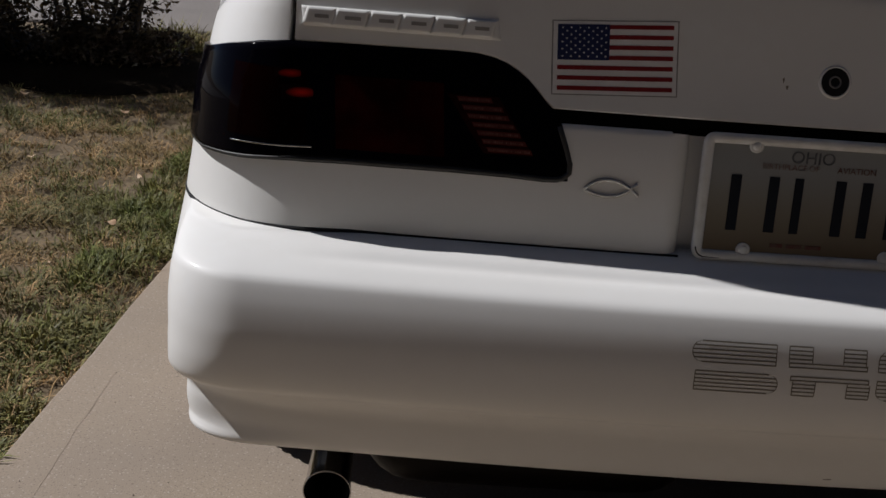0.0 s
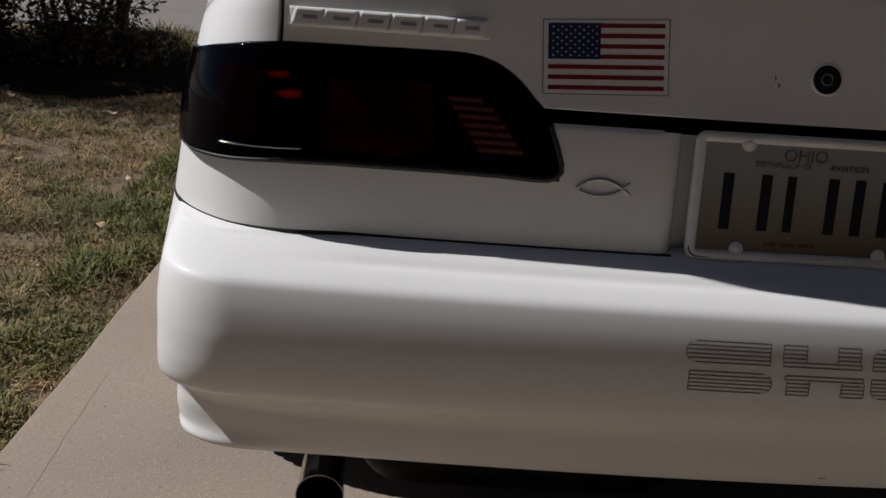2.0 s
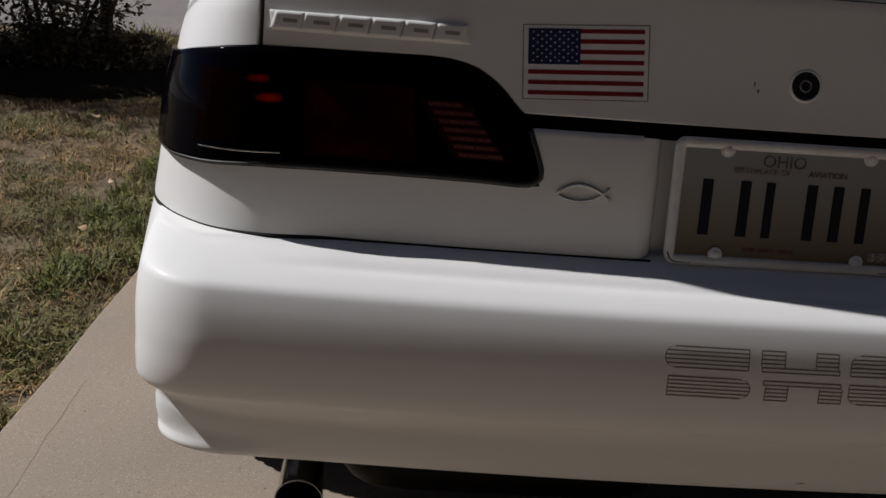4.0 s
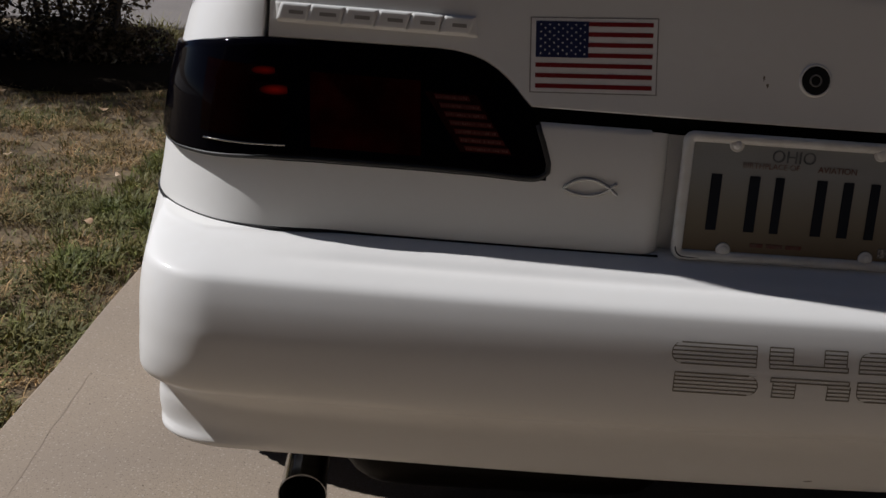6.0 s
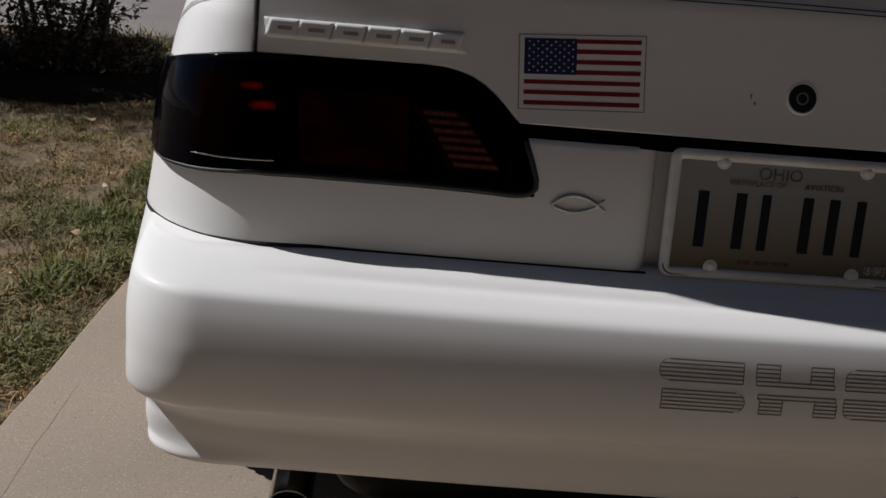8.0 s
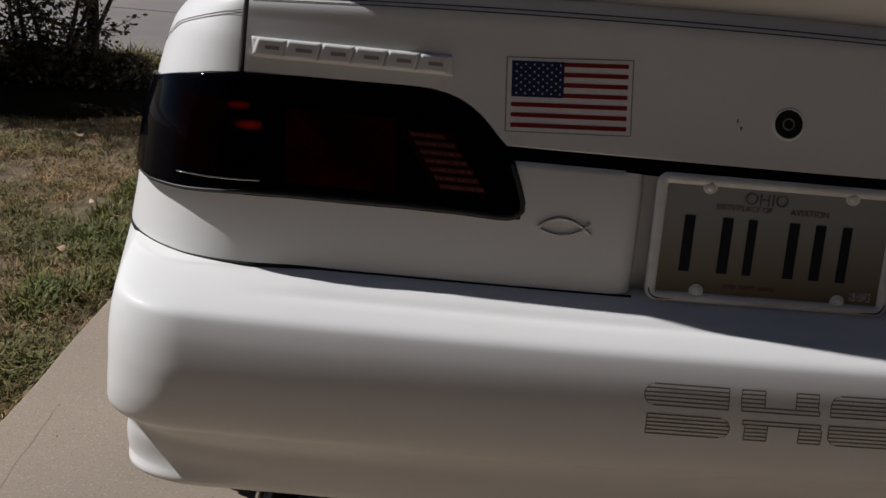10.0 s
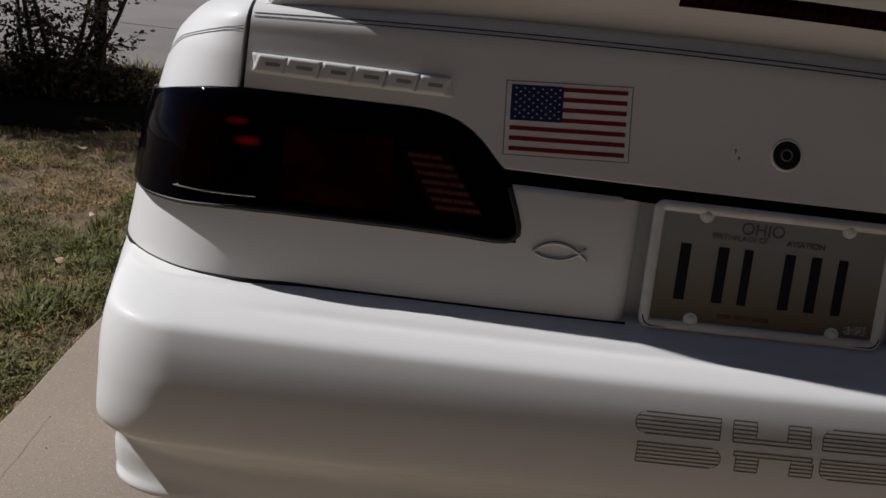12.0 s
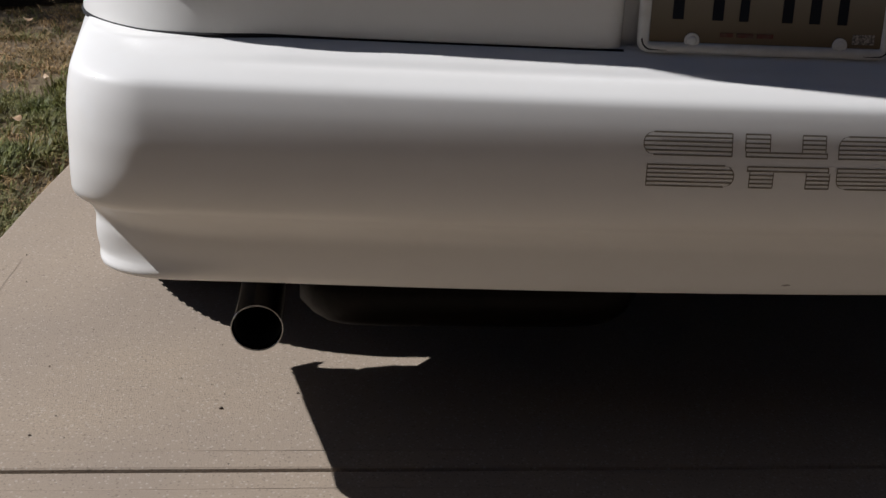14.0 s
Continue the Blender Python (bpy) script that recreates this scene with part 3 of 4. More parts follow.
for flip in (False, True):
    for dz in (0.0, 0.0052):
        b = sheet(BODY, span(-1.3, -0.669, 60), (0, 1), lambda u, w: (u, interp(CORNER_PIN, u) + dz + 0.0014 * w), out=0.0006, thick=0)
        part("pinstripe", mirrored(b) if flip else b, PIN_GREY, car, "thin dark pinstripe")

# rear spoiler with the high brake lamp
bm = bmesh.new()
rows = []
for i in range(81):
    x = -0.645 + 1.29 * i / 80
    e = max(0.0, 1 - (abs(x) / 0.645) ** 4)
    crown = 0.0195 * min(abs(x) / 0.556, 1.3) ** 2
    base, high = 0.966 - crown, (0.080 * e ** 0.5)
    y0 = 0.187 + BOW * (x / X1) ** 2
    rows.append([bm.verts.new((x, y0 + dy, base + dz)) for dy, dz in (
        (0.030, -0.01), (0.0, -0.002), (-0.001, 0.004), (-0.010 * e, 0.25 * high), (-0.026 * e, 0.65 * high), (-0.037 * e, 0.92 * high), (-0.036 * e, 0.98 * high),
        (-0.028 * e, high), (0.03, 0.98 * high), (0.13, 0.6 * high), (0.19, 0.0), (0.19, -0.01))])
for a, b in zip(rows, rows[1:]):
    for i in range(len(a) - 1):
        bm.faces.new((a[i], a[i + 1], b[i + 1], b[i]))
bm.faces.new(rows[0])
bm.faces.new(rows[-1])
spoiler = part("spoiler", bm, PAINT, car, "white rear spoiler")
bm = bmesh.new()
strip = [[bm.verts.new((x, 0.187 + BOW * (x / X1) ** 2 + dy, z - 0.0195 * (x / 0.556) ** 2)) for dy, z in ((-0.008, 1.001), (-0.0195, 1.002), (-0.0315, 1.0295), (-0.020, 1.0305))]
         for x in span(-0.158, 0.158, 24)]
for a, b in zip(strip, strip[1:]):
    for i in range(3):
        bm.faces.new((a[i], a[i + 1], b[i + 1], b[i]))
bm.faces.new(strip[0])
bm.faces.new(strip[-1])
part("brake_light", bm, RED_LIFTED, spoiler, "dark red high brake light")
for k in range(18):
    x = -0.132 + k * 0.0155
    part("red_cell", box(x - 0.005, x + 0.005, 0.1590, 0.166, 1.008, 1.022, 0.001, 1), RED_LIFTED, spoiler)

# badge: six raised plain blocks on a raised outline
badge = part("badge", sheet(BODY, span(-0.651, -0.414, 40), span(0, 1, 6), lambda u, w: (u + 0.004 * (1 - w), 0.8645 + 0.0225 * w), out=0.0012, thick=0.003, fold=0.001), PAINT, car, "white raised badge strip")
for k, (a0, a1) in enumerate(((-0.646, -0.612), (-0.611, -0.572), (-0.569, -0.533), (-0.530, -0.494), (-0.491, -0.456), (-0.453, -0.419))):
    part("badge_block", sheet(BODY, span(0, 1, 10), span(0, 1, 6), lambda u, w: (a0 + (a1 - a0) * u + 0.005 * w - 0.002, 0.8665 + 0.0185 * w), out=0.0046, thick=0.004, fold=0.0016), PAINT, badge)
    part("badge_slot", sheet(BODY, span(0, 1, 6), (0, 1), lambda u, w: (a0 + (a1 - a0) * (0.26 + 0.5 * u) + 0.003, 0.8735 + 0.0042 * w), out=0.0050, thick=0), LINE_GREY, badge)

# flag decal
QUAD = ((-0.348, 0.892), (-0.199, 0.901), (-0.343, 0.808), (-0.194, 0.815))


def on_flag(u, w):
    (tl, tr, bl, br) = QUAD
    top = [tl[k] + (tr[k] - tl[k]) * u for k in (0, 1)]
    low = [bl[k] + (br[k] - bl[k]) * u for k in (0, 1)]
    return low[0] + (top[0] - low[0]) * w, low[1] + (top[1] - low[1]) * w


def decal(name, u0, u1, w0, w1, mat, out, parent, n=8):
    return part(name, sheet(BODY, span(u0, u1, n), span(w0, w1, n), on_flag, out=out, thick=0), mat, parent)


flag = decal("flag_decal", 0, 1, 0, 1, VINYL_WHITE, 0.0006, car, 16)
decal("decal_edge", -0.011, 1.011, -0.016, 1.016, LINE_GREY, 0.0003, flag, 16)
flag["label"] = "flag decal with red stripes and a blue field"
U0, U1, W0, W1 = 0.035, 0.968, 0.045, 0.955
for k in range(7):
    h = (W1 - W0) / 13
    z = W1 - h * (2 * k + 1)
    decal("red_stripe", U0 + (0.415 if k < 4 else 0.0), U1, z + 0.08 * h, z + 0.92 * h, VINYL_RED, 0.0010, flag)
h = (W1 - W0) / 13
decal("blue_field", U0, U0 + 0.418, W1 - 7 * h, W1, VINYL_BLUE, 0.0011, flag)
bm = bmesh.new()
for r in range(9):
    for c in range(6 if r % 2 == 0 else 5):
        u = U0 + 0.418 * (0.5 / 6 + c / 6 + (0.5 / 6 if r % 2 else 0)) + 0.004
        w = W1 - 7 * h * (r + 1) / 10
        ring = []
        for k in range(10):
            rad = 0.011 if k % 2 == 0 else 0.005
            g = k * math.tau / 10 + math.pi / 2
            a, z = on_flag(u + rad * math.cos(g), w + rad * 1.65 * math.sin(g))
            ring.append(bm.verts.new(at(BODY, a, row_at(BODY, z), 0.0015)))
        bm.faces.new(ring)
part("stars", bm, VINYL_WHITE, flag)

# lock, chips in the paint, fish-shaped emblem
LOCK = at(BODY, -0.0025, row_at(BODY, 0.8445))
turn_lock = Matrix.Translation(LOCK) @ Matrix.Rotation(radians(-15), 4, "X") @ pose(0, 0, 0, 0, 0, 90)
lock = part("lock_bezel", lathe([(0.002, 0.0205), (-0.0008, 0.0200), (-0.0022, 0.0188), (-0.0025, 0.0178), (-0.0015, 0.0168)]), PAINT, car, "rounded white rim of the trunk lock")
lock.matrix_basis = turn_lock
ring = part("lock_cylinder", lathe([(-0.0016, 0.0174), (-0.0024, 0.0162), (-0.0016, 0.0125), (-0.0014, 0.0)], 40), BLACK, lock, "black lock cylinder")
part("lock_core", lathe([(-0.0008, 0.0080), (-0.0030, 0.0072), (-0.0030, 0.0060), (-0.0008, 0.0052)], 28), STEEL, lock, "dull steel ring")
for a, z, sa, sz in ((-0.0650, 0.8425, 0.0016, 0.0035), (-0.0600, 0.8345, 0.0022, 0.0026)):
    bm = bmesh.new()
    bm.faces.new([bm.verts.new(at(BODY, a + sa * math.cos(k) * (0.7 + 0.3 * math.sin(3 * k)), row_at(BODY, z + sz * math.sin(k)), 0.0004)) for k in np.linspace(0, math.tau, 11)[:-1]])
    part("paint_chip", bm, GROOVE, lid, "small dark chip in the paint")


bm = bmesh.new()
bm.faces.new([bm.verts.new(at(BUMPER, 0.047 + 0.006 * math.cos(k), 2.75 + 0.10 * math.sin(k) * (0.7 + 0.3 * math.sin(2 * k)), 0.0004)) for k in np.linspace(0, math.tau, 13)[:-1]])
part("scuff", bm, LINE_GREY, bumper, "faint scuff in the paint")


def emblem_line(points):
    return [at(BODY, a, row_at(BODY, z), 0.0012) for a, z in points]


def curve_through(keys, n=20):
    q = np.linspace(0, len(keys) - 1, n)
    c = np.polyfit(range(len(keys)), [k[0] for k in keys], 3), np.polyfit(range(len(keys)), [k[1] for k in keys], 3)
    return [(float(np.polyval(c[0], t)), float(np.polyval(c[1], t))) for t in q]


fish = part("fish_emblem", tube(emblem_line(curve_through([(-0.294, 0.6990), (-0.279, 0.7095), (-0.262, 0.7120), (-0.245, 0.7060), (-0.229, 0.6945)])), 0.0019, 8), EMBLEM, car, "pale chrome fish-shaped emblem")
part("lower_line", tube(emblem_line(curve_through([(-0.294, 0.6990), (-0.279, 0.6935), (-0.262, 0.6920), (-0.246, 0.6975), (-0.231, 0.7095)])), 0.0019, 8), EMBLEM, fish)
# dark lines beside the strokes stand in for the emblem's shadow
part("shade_line", tube([at(BODY, a, row_at(BODY, z + 0.0017), 0.0001) for a, z in curve_through([(-0.294, 0.6990), (-0.279, 0.7095), (-0.262, 0.7120), (-0.245, 0.7060), (-0.229, 0.6945)])], 0.0009, 6), GROOVE, fish, "dark shade line painted along the emblem")
part("shade_line", tube([at(BODY, a, row_at(BODY, z - 0.0017), 0.0001) for a, z in curve_through([(-0.294, 0.6990), (-0.279, 0.6935), (-0.262, 0.6920), (-0.246, 0.6975), (-0.231, 0.7095)])], 0.0007, 6), GROOVE, fish)

# number plate in its frame: its characters are plain bars
PLATE_Q = at(BODY, 0.0, row_at(BODY, 0.700), -0.003)
lean = math.degrees(math.atan2(0.020, 0.145))
plate_at = Matrix.Translation((-0.003, PLATE_Q.y, 0.7005)) @ pose(0, 0, 0, -lean, 0, 0)
plate = part("number_plate", box(-0.148, 0.148, -0.0008, 0.0008, -0.0745, 0.0745, 0.0005, 1), PLATE, car, "worn number plate fading from white to tan", flat=True)
plate.matrix_basis = plate_at


def frame_ring(w, h, band, r, depth, raise_by):
    """A rounded frame: outer half sizes, band width, corner radius."""
    bm = bmesh.new()
    loops = []
    for inset, y in ((0.0, depth), (0.0, -raise_by * 0.5), (band * 0.25, -raise_by), (band * 0.75, -raise_by), (band, -raise_by * 0.3), (band, depth)):
        rr, ring = max(r - inset, 0.002), []
        for cx, cz, g0 in ((1, 1, 0), (-1, 1, 90), (-1, -1, 180), (1, -1, 270)):
            for k in range(7):
                g = radians(g0 + 15 * k)
                ring.append(bm.verts.new((cx * (w - inset - rr) + rr * math.cos(g), y, cz * (h - inset - rr) + rr * math.sin(g))))
        loops.append(ring)
    for a, b in zip(loops, loops[1:]):
        for i in range(len(a)):
            bm.faces.new((a[i], a[(i + 1) % len(a)], b[(i + 1) % len(b)], b[i]))
    return bm


part("plate_frame", frame_ring(0.1520, 0.0785, 0.0125, 0.013, 0.004, 0.0045), FRAME, plate, "pale metal plate frame")
for sx in (-1, 1):
    arc = [(sx * 0.1485, -0.0025, z) for z in (-0.050, -0.058)] + [(sx * (0.1365 + 0.012 * math.cos(g)), -0.0042, -0.0630 - 0.012 * math.sin(g)) for g in span(0.15, math.pi / 2, 7)] + [(sx * 0.118, -0.0042, -0.0752)]
    part("frame_slit", tube(arc, [0.0004] + [0.0010] * 8 + [0.0008, 0.0004], 6), BLACK, plate, "dark slit in the frame")
for sx, sz in ((-0.088, 0.0655), (0.089, 0.0655), (-0.089, -0.0635), (0.089, -0.0635)):
    s = part("screw", lathe([(0.0, 0.0105), (-0.0022, 0.0104), (-0.0030, 0.0092), (-0.0026, 0.0080), (-0.0030, 0.0066), (-0.0046, 0.0056), (-0.0054, 0.003), (-0.0056, 0.0)], 20), FRAME, plate, "round-headed plate screw")
    s.matrix_basis = Matrix.Translation((sx, -0.001, sz)) @ pose(0, 0, 0, 0, 0, 90) @ Matrix.Scale(0.85, 4)


def bar(name, x0, x1, z0, z1, mat, parent=plate, d=0.0018):
    return part(name, box(x0, x1, -d, -0.0006, z0, z1, 0.0004, 1), mat, parent, flat=True)


for x0, x1 in ((-0.119, -0.096), (-0.072, -0.049), (-0.040, -0.019), (0.011, 0.034), (0.044, 0.067), (0.078, 0.100)):
    bar("character_bar", x0 + 0.005, x1 - 0.005, -0.040, 0.029, INK)
for x0, x1 in ((-0.056, -0.040), (-0.036, -0.016), (-0.012, 0.008)):
    bar("county_bar", x0, x1, -0.0585, -0.0535, INK_RED)
bar("sticker", 0.104, 0.131, -0.0615, -0.050, STICKER)


def words(name, text, size, x, z, mat, parent):
    """Flat lettering from the built-in font, facing the rear."""
    cu = bpy.data.curves.new(name, "FONT")
    cu.body, cu.size, cu.extrude, cu.align_x = text, size, 0.0003, "LEFT"
    tmp = new(name, cu)
    me = bpy.data.meshes.new_from_object(tmp.evaluated_get(bpy.context.evaluated_depsgraph_get()))
    bpy.data.objects.remove(tmp)
    me.materials.clear()
    me.materials.append(mat)
    ob = new(name, me)
    ob.parent = parent
    ob.matrix_basis = pose(x, -0.0014, z, 90, 0, 0)
    return ob


words("state_name", "OHIO", 0.021, -0.044, 0.0475, INK_FADED, plate)
words("slogan", "BIRTHPLACE OF", 0.0098, -0.078, 0.0385, INK_PALE, plate)
words("slogan", "AVIATION", 0.0105, 0.0145, 0.0385, INK_RED, plate)

# exhaust
tip = part("exhaust_tip", lathe([(0.34, 0.027), (0.02, 0.0297), (0.0, 0.0312), (-0.003, 0.0318), (-0.004, 0.0311), (-0.002, 0.0299), (0.02, 0.0284), (0.33, 0.026)], 48), CHROME, car, "round chrome exhaust tip, black inside")
tip.matrix_basis = pose(-0.590, 0.065, 0.2785, 0, 0, 90) @ pose(0, 0, 0, 0, -3, 0)
inner = part("black_lining", lathe([(0.004, 0.0285), (0.30, 0.0255), (0.30, 0.0)], 32), BLACK, tip, "black inside of the pipe")
bm = bmesh.new()
rows = []
for i in range(25):
    x = -0.545 + 0.47 * i / 24
    e = (1 - abs(2 * i / 24 - 1) ** 8) ** 0.35 if 0 < i < 24 else 0.55
    rows.append([bm.verts.new((x, 0.285 + 0.115 * e * math.cos(k * math.tau / 40), 0.262 + 0.072 * e * math.sin(k * math.tau / 40))) for k in range(40)])
for a, b in zip(rows, rows[1:]):
    for k in range(40):
        bm.faces.new((a[k], a[(k + 1) % 40], b[(k + 1) % 40], b[k]))
bm.faces.new(rows[0])
bm.faces.new(rows[-1])
part("muffler", bm, MUFFLER, car, "near-black brown muffler")
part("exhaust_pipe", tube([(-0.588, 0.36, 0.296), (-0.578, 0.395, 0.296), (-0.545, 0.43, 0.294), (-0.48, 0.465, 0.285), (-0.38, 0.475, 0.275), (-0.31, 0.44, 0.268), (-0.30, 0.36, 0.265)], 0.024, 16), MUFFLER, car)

# underbody
part("floor_pan", box(-0.60, 0.60, 0.45, 4.2, 0.26, 0.36, 0.02, 1), UNDER, car)
part("trunk_floor", box(-0.62, 0.62, 0.10, 0.55, 0.352, 0.40, 0.01, 1), UNDER, car)


def wheel(x, y):
    s = -1 if x < 0 else 1
    w = 0.21
    tyre = part("tyre", lathe([(-w / 2 + 0.03, 0.205), (-w / 2 + 0.006, 0.225), (-w / 2, 0.262), (-w / 2 + 0.003, 0.295), (-w / 2 + 0.013, TYRE_R - 0.005), (-w / 2 + 0.035, TYRE_R),
                               (w / 2 - 0.035, TYRE_R), (w / 2 - 0.013, TYRE_R - 0.005), (w / 2 - 0.003, 0.295), (w / 2, 0.262), (w / 2 - 0.006, 0.225), (w / 2 - 0.03, 0.205)], 72), TYRE, car, "black rubber tyre")
    tyre.matrix_basis = pose(x, y, TYRE_R + SINK)
    bm = bmesh.new()
    for side in (-1, 1):
        for k in range(96):
            g = k * math.tau / 96
            m = pose(0, 0, 0, math.degrees(g)) @ Matrix.Translation((side * (w / 2 - 0.030), 0, TYRE_R - 0.0098)) @ Matrix.Diagonal((0.040, 0.011, 0.011, 1))
            bmesh.ops.create_cube(bm, size=1, matrix=m)
    tagged(part("tread", bm, TYRE, tyre, flat=True), kind="stuff")
    rim = part("rim", lathe([(s * 0.06, 0.0), (s * 0.07, 0.05), (s * 0.055, 0.09), (s * 0.06, 0.17), (s * 0.085, 0.195), (s * 0.08, 0.208), (-s * 0.08, 0.208), (-s * 0.08, 0.12), (-s * 0.02, 0.0)], 48), ALLOY, tyre, "grey alloy rim")
    return tyre


for x in (-0.754, 0.754):
    for y in (WHEEL_Y, WHEEL_Y + BASE):
        wheel(x, y)

# sides, forward of the quarter panels
def flank(q):
    """Half width against distance ahead."""
    return interp([(0.9, 0.0), (1.4, 0.035), (2.2, 0.06), (3.2, 0.06), (4.0, 0.03), (4.5, -0.06), (4.75, -0.2)], q)


def side_panel(name, y0, y1, z0, z1, flip, label="", arch=None):
    bm = bmesh.new()
    rows = []
    for i in range(31):
        y = y0 + (y1 - y0) * i / 30
        lo = z0
        if arch is not None:
            lo = max(z0, arch_z(y - arch + ARCH_Y))
        col = []
        for j in range(13):
            z = lo + (z1 - lo) * j / 12
            x = interp([(0.2, 0.78), (0.32, 0.82), (0.5, 0.835), (0.7, 0.825), (0.85, 0.79), (0.96, 0.72)], z) + flank(y)
            col.append(bm.verts.new((x if flip else -x, y, z)))
        rows.append(col)
    for a, b in zip(rows, rows[1:]):
        for j in range(12):
            bm.faces.new((a[j], a[j + 1], b[j + 1], b[j]))
    return part(name, bm, PAINT, car, label)


for flip in (False, True):
    side_panel("rear_side", 0.60, 1.55, 0.24, 0.96, flip, arch=ARCH_Y)
    side_panel("rear_door", 1.556, 2.40, 0.22, 0.96, flip)
    side_panel("front_door", 2.406, 3.25, 0.22, 0.96, flip)
    side_panel("fender", 3.256, 4.60, 0.22, 0.90, flip, arch=ARCH_Y + BASE)

# roof, glass, deck and hood
GREEN_HOUSE = [(0.44, 0.975, 0.62), (0.80, 0.985, 0.66), (1.42, 1.335, 0.54), (1.75, 1.375, 0.545), (2.30, 1.375, 0.55), (2.60, 1.34, 0.56), (3.30, 0.975, 0.68), (4.0, 0.90, 0.70), (4.60, 0.76, 0.62), (4.76, 0.60, 0.55), (4.78, 0.25, 0.52)]
NAMES = [("deck", PAINT), ("rear_window", GLASS), ("roof", PAINT), ("roof", PAINT), ("roof", PAINT), ("windshield", GLASS), ("hood", PAINT), ("hood", PAINT), ("front_fascia", PAINT), ("front_bumper", PAINT)]
for (a, b), (nm, mat) in zip(zip(GREEN_HOUSE, GREEN_HOUSE[1:]), NAMES):
    bm = bmesh.new()
    rows = []
    for i in range(9):
        f = i / 8
        y, z, w = (a[k] + (b[k] - a[k]) * f for k in range(3))
        rows.append([bm.verts.new((w * x, y, z - 0.035 * x ** 4)) for x in span(-1, 1, 16)])
    for r, s in zip(rows, rows[1:]):
        for i in range(16):
            bm.faces.new((r[i], r[i + 1], s[i + 1], s[i]))
    part(nm, bm, mat, car)
for s in (-1, 1):
    for (y0, y1, t0, t1), mat, nm in (((0.80, 1.30, 1.42, 1.50), PAINT, "pillar"), ((1.30, 2.30, 1.50, 2.15), GLASS, "side_window"), ((2.34, 3.05, 2.19, 2.52), GLASS, "side_window"), ((3.05, 3.30, 2.52, 2.60), PAINT, "pillar")):
        bm = bmesh.new()
        rows = []
        for i in range(9):
            f = i / 8
            yl, yh = y0 + (y1 - y0) * f, t0 + (t1 - t0) * f
            lowx = interp([(0.2, 0.78), (0.96, 0.72)], 0.96) + flank(yl)
            rows.append([bm.verts.new((s * (lowx + (0.545 - lowx) * g), yl + (yh - yl) * g, 0.955 + (interp([(1.42, 1.31), (1.75, 1.345), (2.3, 1.345), (2.6, 1.31)], yh) - 0.955) * g + 0.02 * math.sin(math.pi * g))) for g in span(0, 1, 6)])
        for r, q in zip(rows, rows[1:]):
            for i in range(6):
                bm.faces.new((r[i], r[i + 1], q[i + 1], q[i]))
        part(nm, bm, mat, car)

# ---- the ground ----
EDGE0, EDGE1 = -1.190, 0.058  # the driveway's left edge: x = EDGE0 + EDGE1 * y
JOINT = 0.069


def edge_x(y):
    return EDGE0 + EDGE1 * y


LAWN_Z = -0.035
bm = bmesh.new()
bmesh.ops.create_grid(bm, x_segments=160, y_segments=160, size=6.0, matrix=pose(-4.5, 2.0, 0))
for v in bm.verts:
    v.co.z = LAWN_Z + 0.028 * noise.noise(v.co * 1.4) + 0.014 * noise.noise(v.co * 5.0)
    if v.co.x > edge_x(v.co.y) - 0.25 or v.co.y > 5.0:
        v.co.z = min(v.co.z, LAWN_Z)
outer = [(-400, -400), (400, -400), (400, 400), (-400, 400)]
lo = min(v.co.x for v in bm.verts), min(v.co.y for v in bm.verts), max(v.co.x for v in bm.verts), max(v.co.y for v in bm.verts)
for v in bm.verts:
    if v.co.x < lo[0] + 1e-4 or v.co.x > lo[2] - 1e-4 or v.co.y < lo[1] + 1e-4 or v.co.y > lo[3] - 1e-4:
        v.co.z = LAWN_Z
hole = [(lo[0], lo[1]), (lo[2], lo[1]), (lo[2], lo[3]), (lo[0], lo[3])]
o = [bm.verts.new((*p, LAWN_Z)) for p in outer]
i4 = [bm.verts.new((*p, LAWN_Z)) for p in hole]
for k in range(4):
    bm.faces.new((o[k], o[(k + 1) % 4], i4[(k + 1) % 4], i4[k]))
ground = tagged(part("ground", bm, SOIL), "dry brown lawn soil beside the driveway", "ground", kind="structure")

driveway = tagged(new("driveway"), "pale worn concrete driveway in poured slabs", "driveway", kind="structure")


def slab(y0, y1):
    bm = bmesh.new()
    n = 60
    left = []
    for i in range(n + 1):
        y = y0 + (y1 - y0) * i / n
        left.append((edge_x(y) + 0.006 * noise.noise(Vector((0, y * 3.1, 1))), y))
    loops = []
    for inset, z in ((0.0, -0.12), (0.0, -0.006), (0.0018, -0.0015), (0.005, 0.0)):
        pts = [(x + inset, min(max(y, y0 + inset), y1 - inset)) for x, y in left] + [(3.6 - inset, y1 - inset), (3.6 - inset, y0 + inset)]
        loops.append([bm.verts.new((x, y, z)) for x, y in pts])
    for a, b in zip(loops, loops[1:]):
        for i in range(len(a)):
            bm.faces.new((a[i], a[(i + 1) % len(a)], b[(i + 1) % len(b)], b[i]))
    bm.faces.new(loops[-1])
    return part("slab", bm, CONCRETE, driveway, flat=True)


slab(-2.9, JOINT - 0.0022)
slab(JOINT + 0.0022, 3.2)
slab(3.208, 5.1)
slab(-6.5, -2.908)
part("joint_filler", box(-1.2, 3.5, JOINT - 0.0030, JOINT + 0.0030, -0.09, -0.035), UNDER, driveway, "dark dirt in the joint")
for off, wide in ((0.043, 0.0012), (-0.041, 0.0008)):
    part("tooled_line", box(edge_x(0.23) + 0.03, -0.25, JOINT + off, JOINT + off + wide, -0.01, 0.0004), JOINT_LINE, driveway)

